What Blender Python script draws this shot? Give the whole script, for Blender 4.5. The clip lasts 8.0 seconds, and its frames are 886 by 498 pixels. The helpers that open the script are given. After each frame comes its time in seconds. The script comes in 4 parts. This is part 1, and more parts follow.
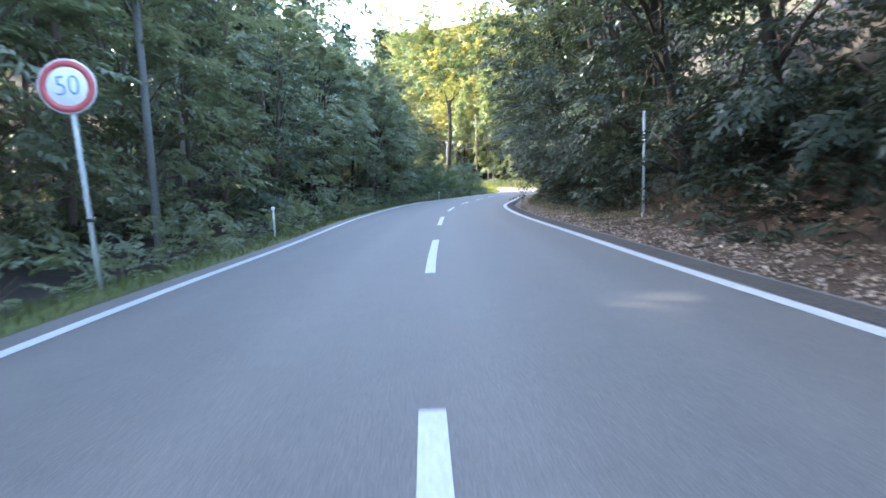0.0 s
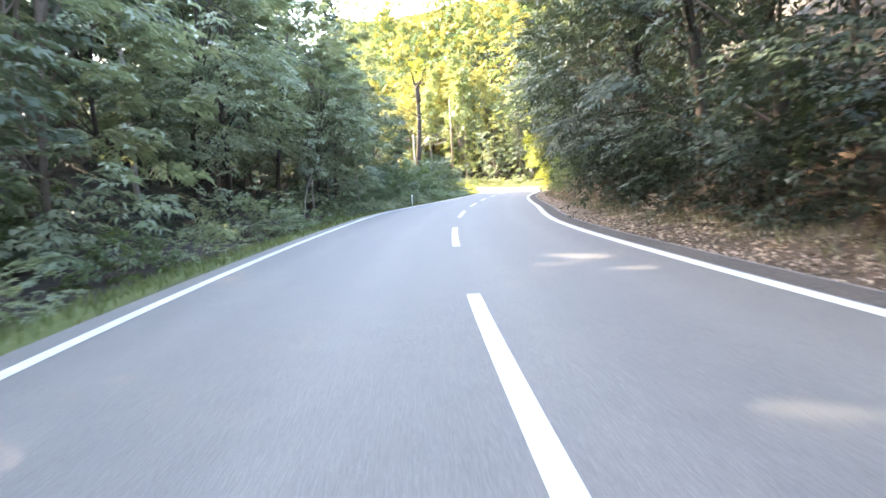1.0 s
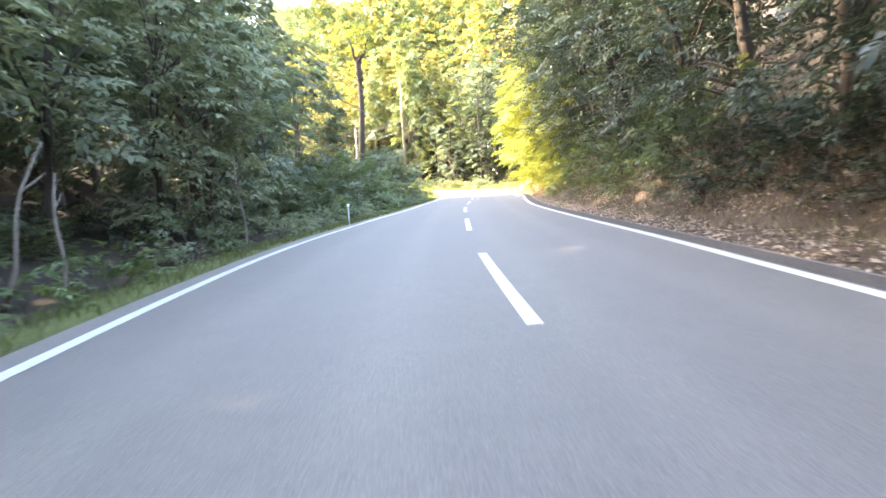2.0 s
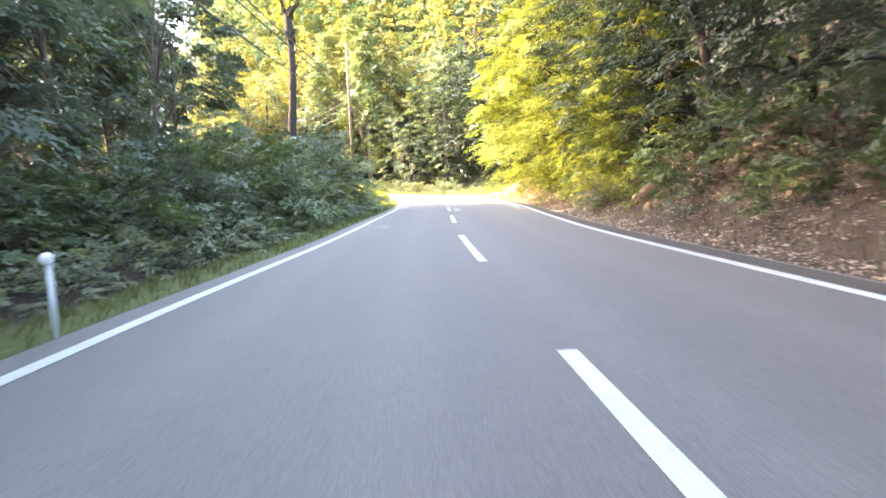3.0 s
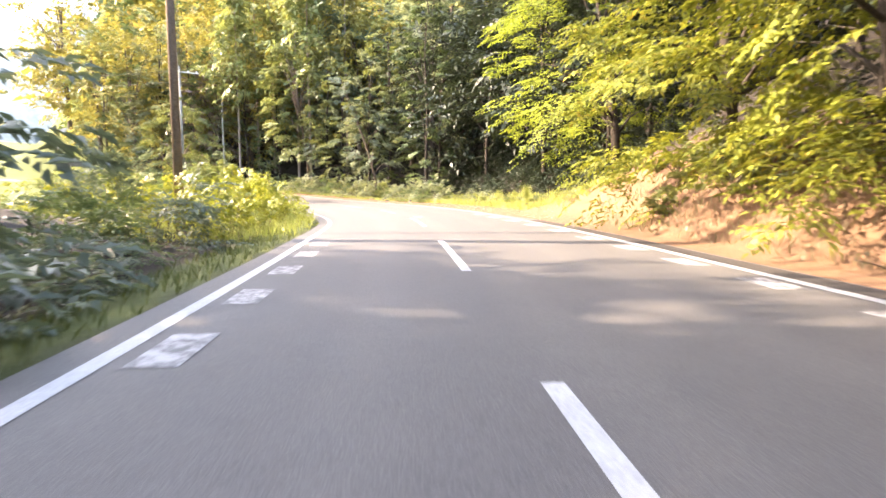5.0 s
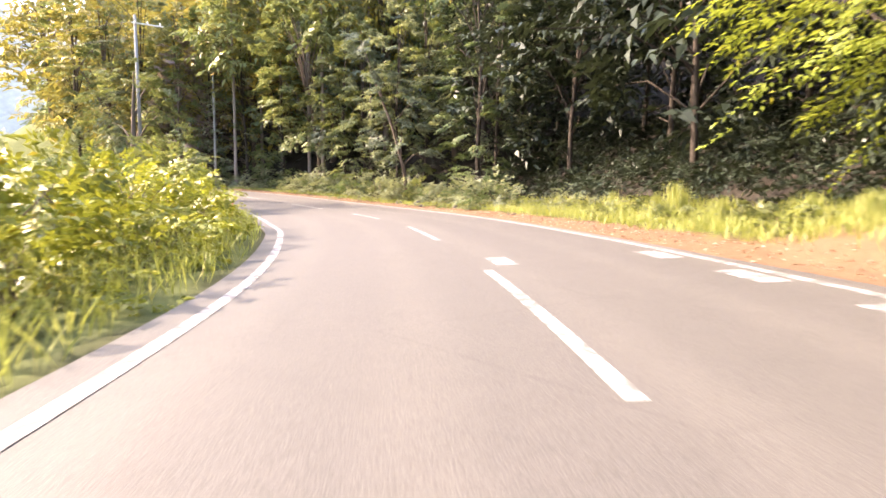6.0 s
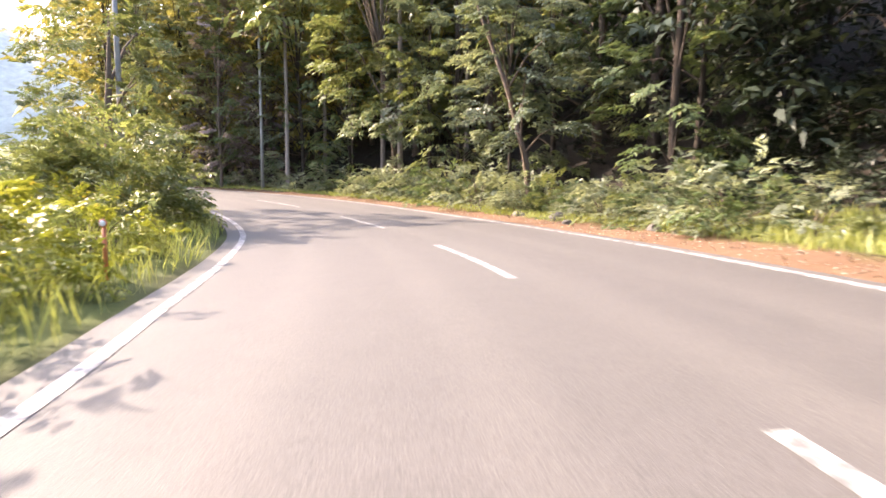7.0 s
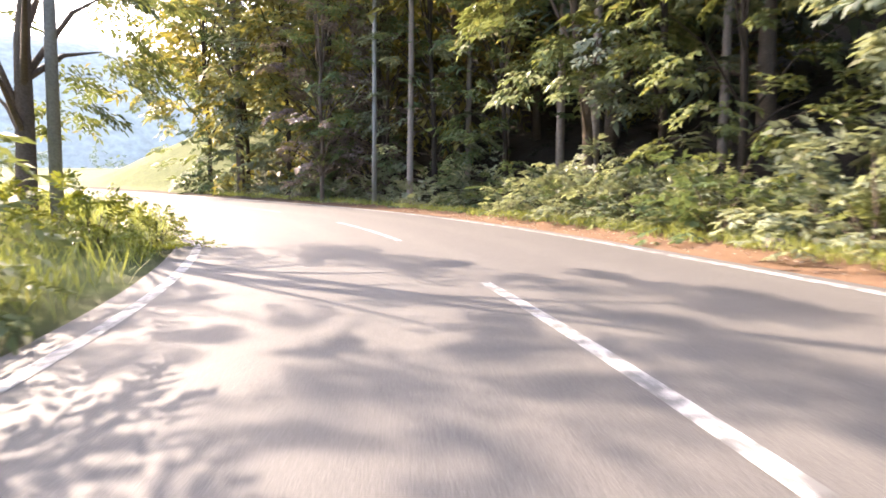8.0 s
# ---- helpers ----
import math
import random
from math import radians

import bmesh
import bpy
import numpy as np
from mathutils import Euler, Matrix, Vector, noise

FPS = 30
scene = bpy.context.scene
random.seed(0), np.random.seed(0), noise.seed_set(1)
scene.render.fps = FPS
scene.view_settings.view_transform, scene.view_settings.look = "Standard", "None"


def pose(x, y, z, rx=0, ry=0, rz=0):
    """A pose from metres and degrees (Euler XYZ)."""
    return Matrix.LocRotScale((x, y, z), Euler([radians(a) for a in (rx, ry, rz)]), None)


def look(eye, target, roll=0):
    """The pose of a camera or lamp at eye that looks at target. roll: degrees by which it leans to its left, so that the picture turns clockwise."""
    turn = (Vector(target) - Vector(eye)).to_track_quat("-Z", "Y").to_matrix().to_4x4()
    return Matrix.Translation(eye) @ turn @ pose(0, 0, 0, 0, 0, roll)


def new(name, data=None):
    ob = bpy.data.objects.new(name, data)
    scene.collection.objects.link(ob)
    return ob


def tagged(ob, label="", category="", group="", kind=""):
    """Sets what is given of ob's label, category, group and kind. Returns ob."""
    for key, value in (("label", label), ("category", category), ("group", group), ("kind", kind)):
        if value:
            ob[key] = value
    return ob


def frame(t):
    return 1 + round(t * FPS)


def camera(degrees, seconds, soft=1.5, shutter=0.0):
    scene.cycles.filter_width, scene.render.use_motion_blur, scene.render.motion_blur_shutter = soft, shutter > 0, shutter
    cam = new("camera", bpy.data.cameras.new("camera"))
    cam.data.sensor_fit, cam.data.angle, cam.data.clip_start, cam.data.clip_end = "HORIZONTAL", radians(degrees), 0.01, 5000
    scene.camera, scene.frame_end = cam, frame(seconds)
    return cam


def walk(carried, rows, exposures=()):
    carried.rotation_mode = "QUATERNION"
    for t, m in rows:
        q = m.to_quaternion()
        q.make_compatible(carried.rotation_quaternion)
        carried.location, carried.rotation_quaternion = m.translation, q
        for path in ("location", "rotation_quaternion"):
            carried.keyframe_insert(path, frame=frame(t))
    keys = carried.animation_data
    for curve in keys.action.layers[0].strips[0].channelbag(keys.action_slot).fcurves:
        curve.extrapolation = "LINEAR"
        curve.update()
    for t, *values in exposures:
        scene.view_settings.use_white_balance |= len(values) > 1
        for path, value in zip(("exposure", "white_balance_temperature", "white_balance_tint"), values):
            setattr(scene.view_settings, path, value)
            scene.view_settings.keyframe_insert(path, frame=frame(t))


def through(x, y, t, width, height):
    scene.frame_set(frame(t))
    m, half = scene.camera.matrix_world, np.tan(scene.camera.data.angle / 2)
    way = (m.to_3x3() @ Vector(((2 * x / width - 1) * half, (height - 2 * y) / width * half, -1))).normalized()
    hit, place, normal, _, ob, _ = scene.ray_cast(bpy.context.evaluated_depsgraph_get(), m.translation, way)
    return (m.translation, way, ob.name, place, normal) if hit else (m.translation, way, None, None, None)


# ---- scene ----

# Camera and its drive along the left lane
cam = camera(77.0, 8.0, soft=1.6, shutter=0.15)
ROWS = [
    (0.0, 0.0, 0.0, 1.21, -3.61, -6.36, 2.14),
    (0.5, 0.02, 8.41, 1.21, -5.29, -6.37, 2.59),
    (1.0, 0.38, 16.77, 1.19, -7.25, -6.43, 3.33),
    (1.5, 0.81, 25.01, 1.2, -9.77, -6.37, 3.81),
    (2.0, 1.84, 33.01, 1.2, -12.89, -6.48, 3.53),
    (2.5, 3.23, 40.78, 1.21, -15.22, -6.28, 2.75),
    (3.0, 4.93, 48.33, 1.2, -17.54, -6.31, 2.09),
    (3.5, 6.96, 55.67, 1.19, -19.26, -6.24, 1.75),
    (4.0, 9.05, 62.95, 1.21, -20.49, -6.13, 1.33),
    (4.5, 11.3, 70.13, 1.2, -21.0, -6.05, 0.4),
    (5.0, 13.45, 77.36, 1.2, -20.7, -5.97, -0.02),
    (5.5, 15.56, 84.62, 1.2, -19.52, -5.87, -0.39),
    (6.0, 17.38, 91.97, 1.19, -17.24, -5.89, -0.51),
    (6.5, 18.72, 99.42, 1.21, -13.56, -5.82, -0.42),
    (7.0, 19.6, 106.9, 1.2, -8.15, -5.65, -0.3),
    (7.5, 19.77, 114.37, 1.18, -1.22, -5.07, -0.11),
    (8.0, 19.07, 121.7, 1.23, 7.03, -4.09, -0.47),
]
EXPOSURES = [(0.0, 3.95, 6000, 10), (0.5, 4.65, 6700, 11), (1.0, 4.9, 7200, 13), (1.5, 4.9, 7300, 14), (3.0, 4.55, 7400, 15), (4.0, 4.1, 7400, 17), (4.5, 4.0, 7400, 19), (5.5, 3.5, 7500, 22), (6.0, 3.35, 7400, 24), (6.5, 3.25, 7200, 24), (7.5, 3.2, 7000, 23), (8.0, 3.3, 7000, 22)]
walk(cam, [(t, pose(x, y, z, 90 + pitch, roll, yaw)) for t, x, y, z, yaw, pitch, roll in ROWS], EXPOSURES)

# Sky and sun: a hazy afternoon, the sun to the side of the road beyond the verge
SUN_AZ, SUN_EL = 62.0, 32.0   # degrees from +y towards -x, and above the horizon
world = bpy.data.worlds.new("sky")
scene.world = world
world.use_nodes = True
wn = world.node_tree.nodes
sky = wn.new("ShaderNodeTexSky")
sky.sky_type, sky.sun_disc = "NISHITA", False
sky.sun_elevation, sky.sun_rotation = radians(SUN_EL), radians(-SUN_AZ)
sky.dust_density, sky.air_density = 2.0, 1.1
wn["Background"].inputs["Strength"].default_value = 0.15
world.node_tree.links.new(sky.outputs["Color"], wn["Background"].inputs["Color"])
sun_data = bpy.data.lights.new("sun", "SUN")
sun_data.energy, sun_data.angle, sun_data.color = 2.3, radians(0.6), (1.0, 0.9, 0.74)
sun = new("sun", sun_data)
toward = Vector((-math.sin(radians(SUN_AZ)) * math.cos(radians(SUN_EL)), math.cos(radians(SUN_AZ)) * math.cos(radians(SUN_EL)), math.sin(radians(SUN_EL))))
sun.matrix_world = look(toward * 300, (0, 0, 0))


# ---- materials ----
def material(name, rough=0.8, spec=0.3):
    m = bpy.data.materials.new(name)
    m.use_nodes = True
    b = m.node_tree.nodes["Principled BSDF"]
    b.inputs["Roughness"].default_value = rough
    b.inputs["Specular IOR Level"].default_value = spec
    return m, m.node_tree.nodes, m.node_tree.links, b


def noise_node(n, l, scale, detail=5, rough=0.6, coords=None):
    t = n.new("ShaderNodeTexNoise")
    t.inputs["Scale"].default_value, t.inputs["Detail"].default_value, t.inputs["Roughness"].default_value = scale, detail, rough
    if coords:
        l.new(coords, t.inputs["Vector"])
    return t.outputs["Fac"]


def ramp(n, l, fac, *stops):
    r = n.new("ShaderNodeValToRGB")
    e = r.color_ramp.elements
    while len(e) < len(stops):
        e.new(0.5)
    for k, (p, c) in zip(e, stops):
        k.position, k.color = p, (*c, 1)
    l.new(fac, r.inputs["Fac"])
    return r.outputs["Color"]


def mix(n, l, fac, a, b, kind="MIX"):
    m = n.new("ShaderNodeMix")
    m.data_type, m.blend_type = "RGBA", kind
    for v, s in ((fac, m.inputs[0]), (a, m.inputs[6]), (b, m.inputs[7])):
        if isinstance(v, (int, float)):
            s.default_value = v
        elif isinstance(v, tuple):
            s.default_value = (*v, 1)
        else:
            l.new(v, s)
    return m.outputs[2]


def bump(n, l, b, height, strength, dist=0.02):
    k = n.new("ShaderNodeBump")
    k.inputs["Strength"].default_value, k.inputs["Distance"].default_value = strength, dist
    l.new(height, k.inputs["Height"])
    l.new(k.outputs["Normal"], b.inputs["Normal"])


def plain(name, c1, c2, scale, rough=0.8, spec=0.3, metal=0.0, bumpy=0.2):
    """A surface of two mottled tones at a coarse and a fine scale."""
    m, n, l, b = material(name, rough, spec)
    co = n.new("ShaderNodeTexCoord").outputs["Object"]
    big, fine = noise_node(n, l, scale, coords=co), noise_node(n, l, scale * 9, 3, coords=co)
    col = mix(n, l, big, c1, c2)
    col = mix(n, l, 0.35, col, ramp(n, l, fine, (0.3, tuple(v * 0.6 for v in c1)), (0.7, tuple(min(1, v * 1.25) for v in c2))))
    l.new(col, b.inputs["Base Color"])
    b.inputs["Metallic"].default_value = metal
    bump(n, l, b, fine, bumpy)
    return m


def leaf_material(name, dark, mid, light, through=0.35, dead=None, shine=0.28):
    m, n, l, b = material(name, 0.42, shine)
    rnd = n.new("ShaderNodeNewGeometry").outputs["Random Per Island"]
    stops = [(0.0, dark), (0.55, mid), (0.95, light)] + ([(1.0, dead)] if dead else [])
    col = ramp(n, l, rnd, *stops)
    ob = n.new("ShaderNodeObjectInfo").outputs["Random"]
    col = mix(n, l, 0.5, col, ramp(n, l, ob, (0.0, tuple(v * 0.75 for v in mid)), (1.0, tuple(v * 1.3 for v in mid))))
    l.new(col, b.inputs["Base Color"])
    tr = n.new("ShaderNodeBsdfTranslucent")
    l.new(mix(n, l, 1.0, col, (1.0, 0.97, 0.62), "MULTIPLY"), tr.inputs["Color"])
    mx = n.new("ShaderNodeMixShader")
    mx.inputs["Fac"].default_value = through
    l.new(b.outputs["BSDF"], mx.inputs[1])
    l.new(tr.outputs["BSDF"], mx.inputs[2])
    l.new(mx.outputs["Shader"], n["Material Output"].inputs["Surface"])
    return m


# Most leaf greens are greyed towards blue: haze put into the colour.
LEAF_DARK = leaf_material("leaf_deep_green", (0.068, 0.09, 0.066), (0.118, 0.15, 0.108), (0.19, 0.22, 0.16), 0.4)
# Dimmed copy of LEAF_DARK: shade of bank and wood floor is in its colour.
LEAF_DIMMED = leaf_material("leaf_dark_glossy_green", (0.02, 0.03, 0.021), (0.042, 0.058, 0.038), (0.085, 0.106, 0.07), 0.25)
# Near-black leaf green: the shade under the canopy is put into the colour.
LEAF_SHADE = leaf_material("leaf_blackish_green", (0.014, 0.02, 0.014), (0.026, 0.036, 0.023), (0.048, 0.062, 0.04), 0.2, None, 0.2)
LEAF_MID = leaf_material("leaf_green", (0.058, 0.088, 0.042), (0.108, 0.15, 0.07), (0.185, 0.22, 0.105), 0.38, (0.25, 0.18, 0.07))
LEAF_YELLOW = leaf_material("leaf_yellow_green", (0.06, 0.085, 0.016), (0.185, 0.205, 0.035), (0.36, 0.36, 0.065), 0.34, (0.40, 0.25, 0.06), 0.25)
LEAF_FRESH = leaf_material("leaf_fresh_green", (0.09, 0.125, 0.022), (0.21, 0.26, 0.045), (0.36, 0.4, 0.085), 0.42, (0.38, 0.3, 0.07), 0.25)
LEAF_GOLD = leaf_material("leaf_autumn_yellow", (0.13, 0.125, 0.04), (0.25, 0.225, 0.07), (0.38, 0.33, 0.11), 0.4, (0.38, 0.23, 0.1))
LEAF_OLIVE = leaf_material("leaf_olive_green", (0.085, 0.11, 0.045), (0.16, 0.188, 0.075), (0.26, 0.265, 0.115), 0.4, (0.32, 0.22, 0.1))
LEAF_CEDAR = leaf_material("needle_green", (0.024, 0.04, 0.026), (0.046, 0.07, 0.044), (0.08, 0.11, 0.068), 0.2, None, 0.12)
# Lit and shaded grass: sun and shade are put into the two colours.
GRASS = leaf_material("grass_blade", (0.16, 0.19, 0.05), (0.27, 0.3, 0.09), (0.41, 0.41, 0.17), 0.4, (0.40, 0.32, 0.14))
GRASS_SHADE = leaf_material("shaded_grass_blade", (0.06, 0.08, 0.025), (0.11, 0.13, 0.045), (0.18, 0.19, 0.08), 0.3, (0.25, 0.2, 0.11))
# Lightened, greyed leaf green with a veil of haze painted into it.
LEAF_VEILED = leaf_material("leaf_pale_grey_green", (0.125, 0.15, 0.10), (0.21, 0.24, 0.16), (0.32, 0.345, 0.24), 0.45, (0.34, 0.28, 0.18))
DRY_GRASS = leaf_material("dry_grass_blade", (0.09, 0.08, 0.05), (0.17, 0.15, 0.09), (0.30, 0.26, 0.17), 0.3, (0.15, 0.18, 0.06))
LEAF_MAUVE = leaf_material("leaf_withered_mauve", (0.10, 0.075, 0.08), (0.19, 0.15, 0.15), (0.30, 0.25, 0.24), 0.35, (0.2, 0.18, 0.1), 0.15)
LITTER = leaf_material("fallen_leaf", (0.13, 0.09, 0.068), (0.32, 0.24, 0.18), (0.52, 0.42, 0.33), 0.1, (0.56, 0.48, 0.38))
BARK = plain("bark", (0.06, 0.045, 0.035), (0.16, 0.125, 0.1), 3.0, 0.95, 0.1, bumpy=0.8)
BARK_PALE = plain("cedar_bark", (0.13, 0.10, 0.085), (0.30, 0.255, 0.22), 2.0, 0.95, 0.1, bumpy=0.7)
# Dark copy of BARK; in the woods its tone stands in for shade.
BARK_DARK = plain("dark_bark", (0.022, 0.018, 0.015), (0.065, 0.052, 0.042), 3.0, 0.95, 0.1, bumpy=0.8)
POLE_WOOD = plain("weathered_pole_wood", (0.10, 0.072, 0.05), (0.23, 0.17, 0.12), 2.2, 0.9, 0.15, bumpy=0.6)
STEEL = plain("weathered_white_steel", (0.42, 0.45, 0.45), (0.60, 0.62, 0.60), 4.0, 0.45, 0.5)
CONCRETE = plain("concrete", (0.17, 0.17, 0.165), (0.29, 0.285, 0.275), 2.5, 0.9)
PAINT = plain("road_paint", (0.22, 0.22, 0.215), (0.42, 0.42, 0.405), 4.0, 0.6, bumpy=0.3)
WHITE = plain("white_enamel", (0.74, 0.75, 0.76), (0.82, 0.82, 0.82), 3.0, 0.35, 0.5, bumpy=0.02)
RED = plain("red_enamel", (0.44, 0.07, 0.075), (0.55, 0.11, 0.11), 3.0, 0.35, 0.5, bumpy=0.02)
BLUE = plain("blue_enamel", (0.12, 0.24, 0.42), (0.16, 0.3, 0.5), 3.0, 0.35, 0.5, bumpy=0.02)
ORANGE = plain("faded_red_plastic", (0.36, 0.10, 0.05), (0.5, 0.18, 0.1), 4.0, 0.5)
BLACK = plain("black_rubber_cable", (0.02, 0.02, 0.02), (0.05, 0.05, 0.05), 4.0, 0.6)
CLAY_LUMP = plain("dry_clay", (0.10, 0.065, 0.04), (0.24, 0.165, 0.105), 2.5, 0.95, 0.1, bumpy=0.9)
ROCK = plain("stone", (0.05, 0.045, 0.04), (0.14, 0.125, 0.11), 2.0, 0.95, bumpy=0.9)


def worn_paint_material():
    """White paint scuffed through to the asphalt in patches."""
    m, n, l, b = material("worn_road_paint", 0.7, 0.3)
    co = n.new("ShaderNodeTexCoord").outputs["Object"]
    patch = noise_node(n, l, 5.0, 6, 0.7, co)
    l.new(ramp(n, l, patch, (0.42, (0.33, 0.32, 0.305)), (0.58, (0.11, 0.105, 0.1))), b.inputs["Base Color"])
    bump(n, l, b, noise_node(n, l, 60, 2, coords=co), 0.3, 0.006)
    return m


PAINT_WORN = worn_paint_material()


def asphalt_material():
    """Old asphalt: pale stones in a dark binder, smoother wheel tracks, stains and a few fine cracks."""
    m, n, l, b = material("asphalt", 0.72, 0.4)
    co = n.new("ShaderNodeTexCoord").outputs["Object"]
    big, mid, fine = noise_node(n, l, 0.25, 4, coords=co), noise_node(n, l, 2.2, 5, coords=co), noise_node(n, l, 110, 2, coords=co)
    col = mix(n, l, big, (0.063, 0.058, 0.053), (0.116, 0.104, 0.092))
    col = mix(n, l, 0.3, col, ramp(n, l, mid, (0.3, (0.047, 0.044, 0.04)), (0.75, (0.148, 0.132, 0.117))))
    stones = n.new("ShaderNodeTexVoronoi")
    stones.inputs["Scale"].default_value = 75
    l.new(co, stones.inputs["Vector"])
    col = mix(n, l, 0.5, col, ramp(n, l, stones.outputs["Distance"], (0.15, (0.2, 0.182, 0.162)), (0.55, (0.042, 0.039, 0.036))))
    col = mix(n, l, 0.3, col, ramp(n, l, fine, (0.35, (0.037, 0.035, 0.033)), (0.7, (0.158, 0.145, 0.131))))
    across = n.new("ShaderNodeAttribute")
    across.attribute_name = "across"
    track = n.new("ShaderNodeMath")
    track.operation = "SINE"
    turn = n.new("ShaderNodeMath")
    turn.operation = "MULTIPLY"
    turn.inputs[1].default_value = 3.9
    l.new(across.outputs["Fac"], turn.inputs[0])
    l.new(turn.outputs[0], track.inputs[0])
    worn = ramp(n, l, track.outputs[0], (0.0, (0.93, 0.93, 0.93)), (1.0, (1.03, 1.03, 1.02)))
    col = mix(n, l, 1.0, col, worn, "MULTIPLY")
    crack = n.new("ShaderNodeTexVoronoi")
    crack.feature = "DISTANCE_TO_EDGE"
    crack.inputs["Scale"].default_value = 0.33
    warped = mix(n, l, 0.12, co, noise_color(n, l, 1.3, co), "ADD")
    l.new(warped, crack.inputs["Vector"])
    lines = ramp(n, l, crack.outputs["Distance"], (0.0, (0.72, 0.72, 0.72)), (0.005, (1, 1, 1)))
    patchy = ramp(n, l, noise_node(n, l, 0.09, 2, coords=co), (0.54, (0, 0, 0)), (0.62, (1, 1, 1)))
    col = mix(n, l, patchy, col, mix(n, l, 1.0, col, lines, "MULTIPLY"))
    l.new(col, b.inputs["Base Color"])
    bump(n, l, b, mix(n, l, 0.5, fine, stones.outputs["Distance"]), 0.4, 0.006)
    return m


def noise_color(n, l, scale, coords):
    t = n.new("ShaderNodeTexNoise")
    t.inputs["Scale"].default_value = scale
    l.new(coords, t.inputs["Vector"])
    return t.outputs["Color"]


ASPHALT = asphalt_material()
GUTTER = plain("dark_asphalt", (0.035, 0.031, 0.028), (0.075, 0.066, 0.058), 1.6, 0.95, 0.1, bumpy=0.5)


def ground_material():
    """Forest soil, clay and turf, by the weights that the ground carries."""
    m, n, l, b = material("soil_and_turf", 0.95, 0.15)
    co = n.new("ShaderNodeTexCoord").outputs["Object"]
    big, mid, fine = noise_node(n, l, 0.35, 5, coords=co), noise_node(n, l, 3.0, 6, coords=co), noise_node(n, l, 28, 4, coords=co)
    soil = mix(n, l, mid, (0.018, 0.015, 0.012), (0.06, 0.049, 0.039))
    clay = mix(n, l, mid, (0.125, 0.07, 0.042), (0.235, 0.142, 0.085))
    turf = mix(n, l, mid, (0.05, 0.066, 0.02), (0.15, 0.17, 0.05))
    weights = []
    for key in ("clay", "turf"):
        a = n.new("ShaderNodeAttribute")
        a.attribute_name = key
        weights.append(a.outputs["Fac"])
    col = mix(n, l, weights[1], mix(n, l, weights[0], soil, clay), turf)
    col = mix(n, l, 0.45, col, ramp(n, l, fine, (0.3, (0.35, 0.35, 0.35)), (0.7, (1.0, 1.0, 1.0))), "MULTIPLY")
    l.new(col, b.inputs["Base Color"])
    bump(n, l, b, mix(n, l, 0.5, mid, fine), 0.9, 0.08)
    return m


SOIL = ground_material()


# The haze of the distance is painted in as this pale grey.
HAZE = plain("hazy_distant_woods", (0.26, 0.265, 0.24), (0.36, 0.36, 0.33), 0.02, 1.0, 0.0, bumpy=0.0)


# ---- mesh helpers ----
def mesh_from(name, verts, quads, mat):
    """A mesh from an array of points and an array of four-cornered faces."""
    me = bpy.data.meshes.new(name)
    verts, quads = np.asarray(verts, np.float32), np.asarray(quads, np.int32)
    me.vertices.add(len(verts))
    me.vertices.foreach_set("co", verts.ravel())
    me.loops.add(quads.size)
    me.loops.foreach_set("vertex_index", quads.ravel())
    me.polygons.add(len(quads))
    me.polygons.foreach_set("loop_start", np.arange(0, quads.size, 4, dtype=np.int32))
    me.update(calc_edges=True)
    me.materials.append(mat)
    return me


def smooth(me):
    me.polygons.foreach_set("use_smooth", np.ones(len(me.polygons), bool))
    return me


def flat_faced(me):
    me.polygons.foreach_set("use_smooth", np.zeros(len(me.polygons), bool))
    return me


def part(name, me, parent, label=""):
    ob = new(name, me)
    ob.parent = parent
    if label:
        ob["label"] = label
    return ob


def tube(points, radii, sides=7):
    """Rings round a line of points, closed at the end by a ring drawn to a tip."""
    points = np.asarray(points, float)
    verts, quads = [], []
    ang = np.linspace(0, 2 * np.pi, sides, endpoint=False)
    for i, p in enumerate(points):
        d = points[min(i + 1, len(points) - 1)] - points[max(i - 1, 0)]
        d = d / (np.linalg.norm(d) + 1e-9)
        side = np.cross(d, (0.0, 1.0, 0.0) if abs(d[1]) < 0.9 else (1.0, 0.0, 0.0))
        side /= np.linalg.norm(side)
        up = np.cross(side, d)
        verts += [p + radii[i] * (math.cos(a) * side + math.sin(a) * up) for a in ang]
        if i:
            o = (i - 1) * sides
            quads += [(o + k, o + (k + 1) % sides, o + sides + (k + 1) % sides, o + sides + k) for k in range(sides)]
    return np.array(verts), np.array(quads)


def joined(pieces):
    verts, quads, o = [], [], 0
    for v, q in pieces:
        verts.append(v)
        quads.append(q + o)
        o += len(v)
    return np.concatenate(verts), np.concatenate(quads)


def unit(a):
    return a / (np.linalg.norm(a, axis=-1, keepdims=True) + 1e-9)


def leaves(rng, base, axis, normal, length, width):
    """Folded, drooping, diamond-shaped leaves."""
    n = len(base)
    axis = unit(axis)
    side = unit(np.cross(axis, normal))
    nrm = np.cross(side, axis)
    L = (length * rng.uniform(0.6, 1.35, (n, 1)))
    W = (width * rng.uniform(0.6, 1.35, (n, 1)))
    mid = base + axis * L * 0.42
    v = np.stack([base, mid + side * W / 2 + nrm * W * 0.22, base + axis * L - nrm * L * 0.18, mid - side * W / 2 + nrm * W * 0.22], 1)
    return v.reshape(-1, 3), np.arange(4 * n).reshape(-1, 4)


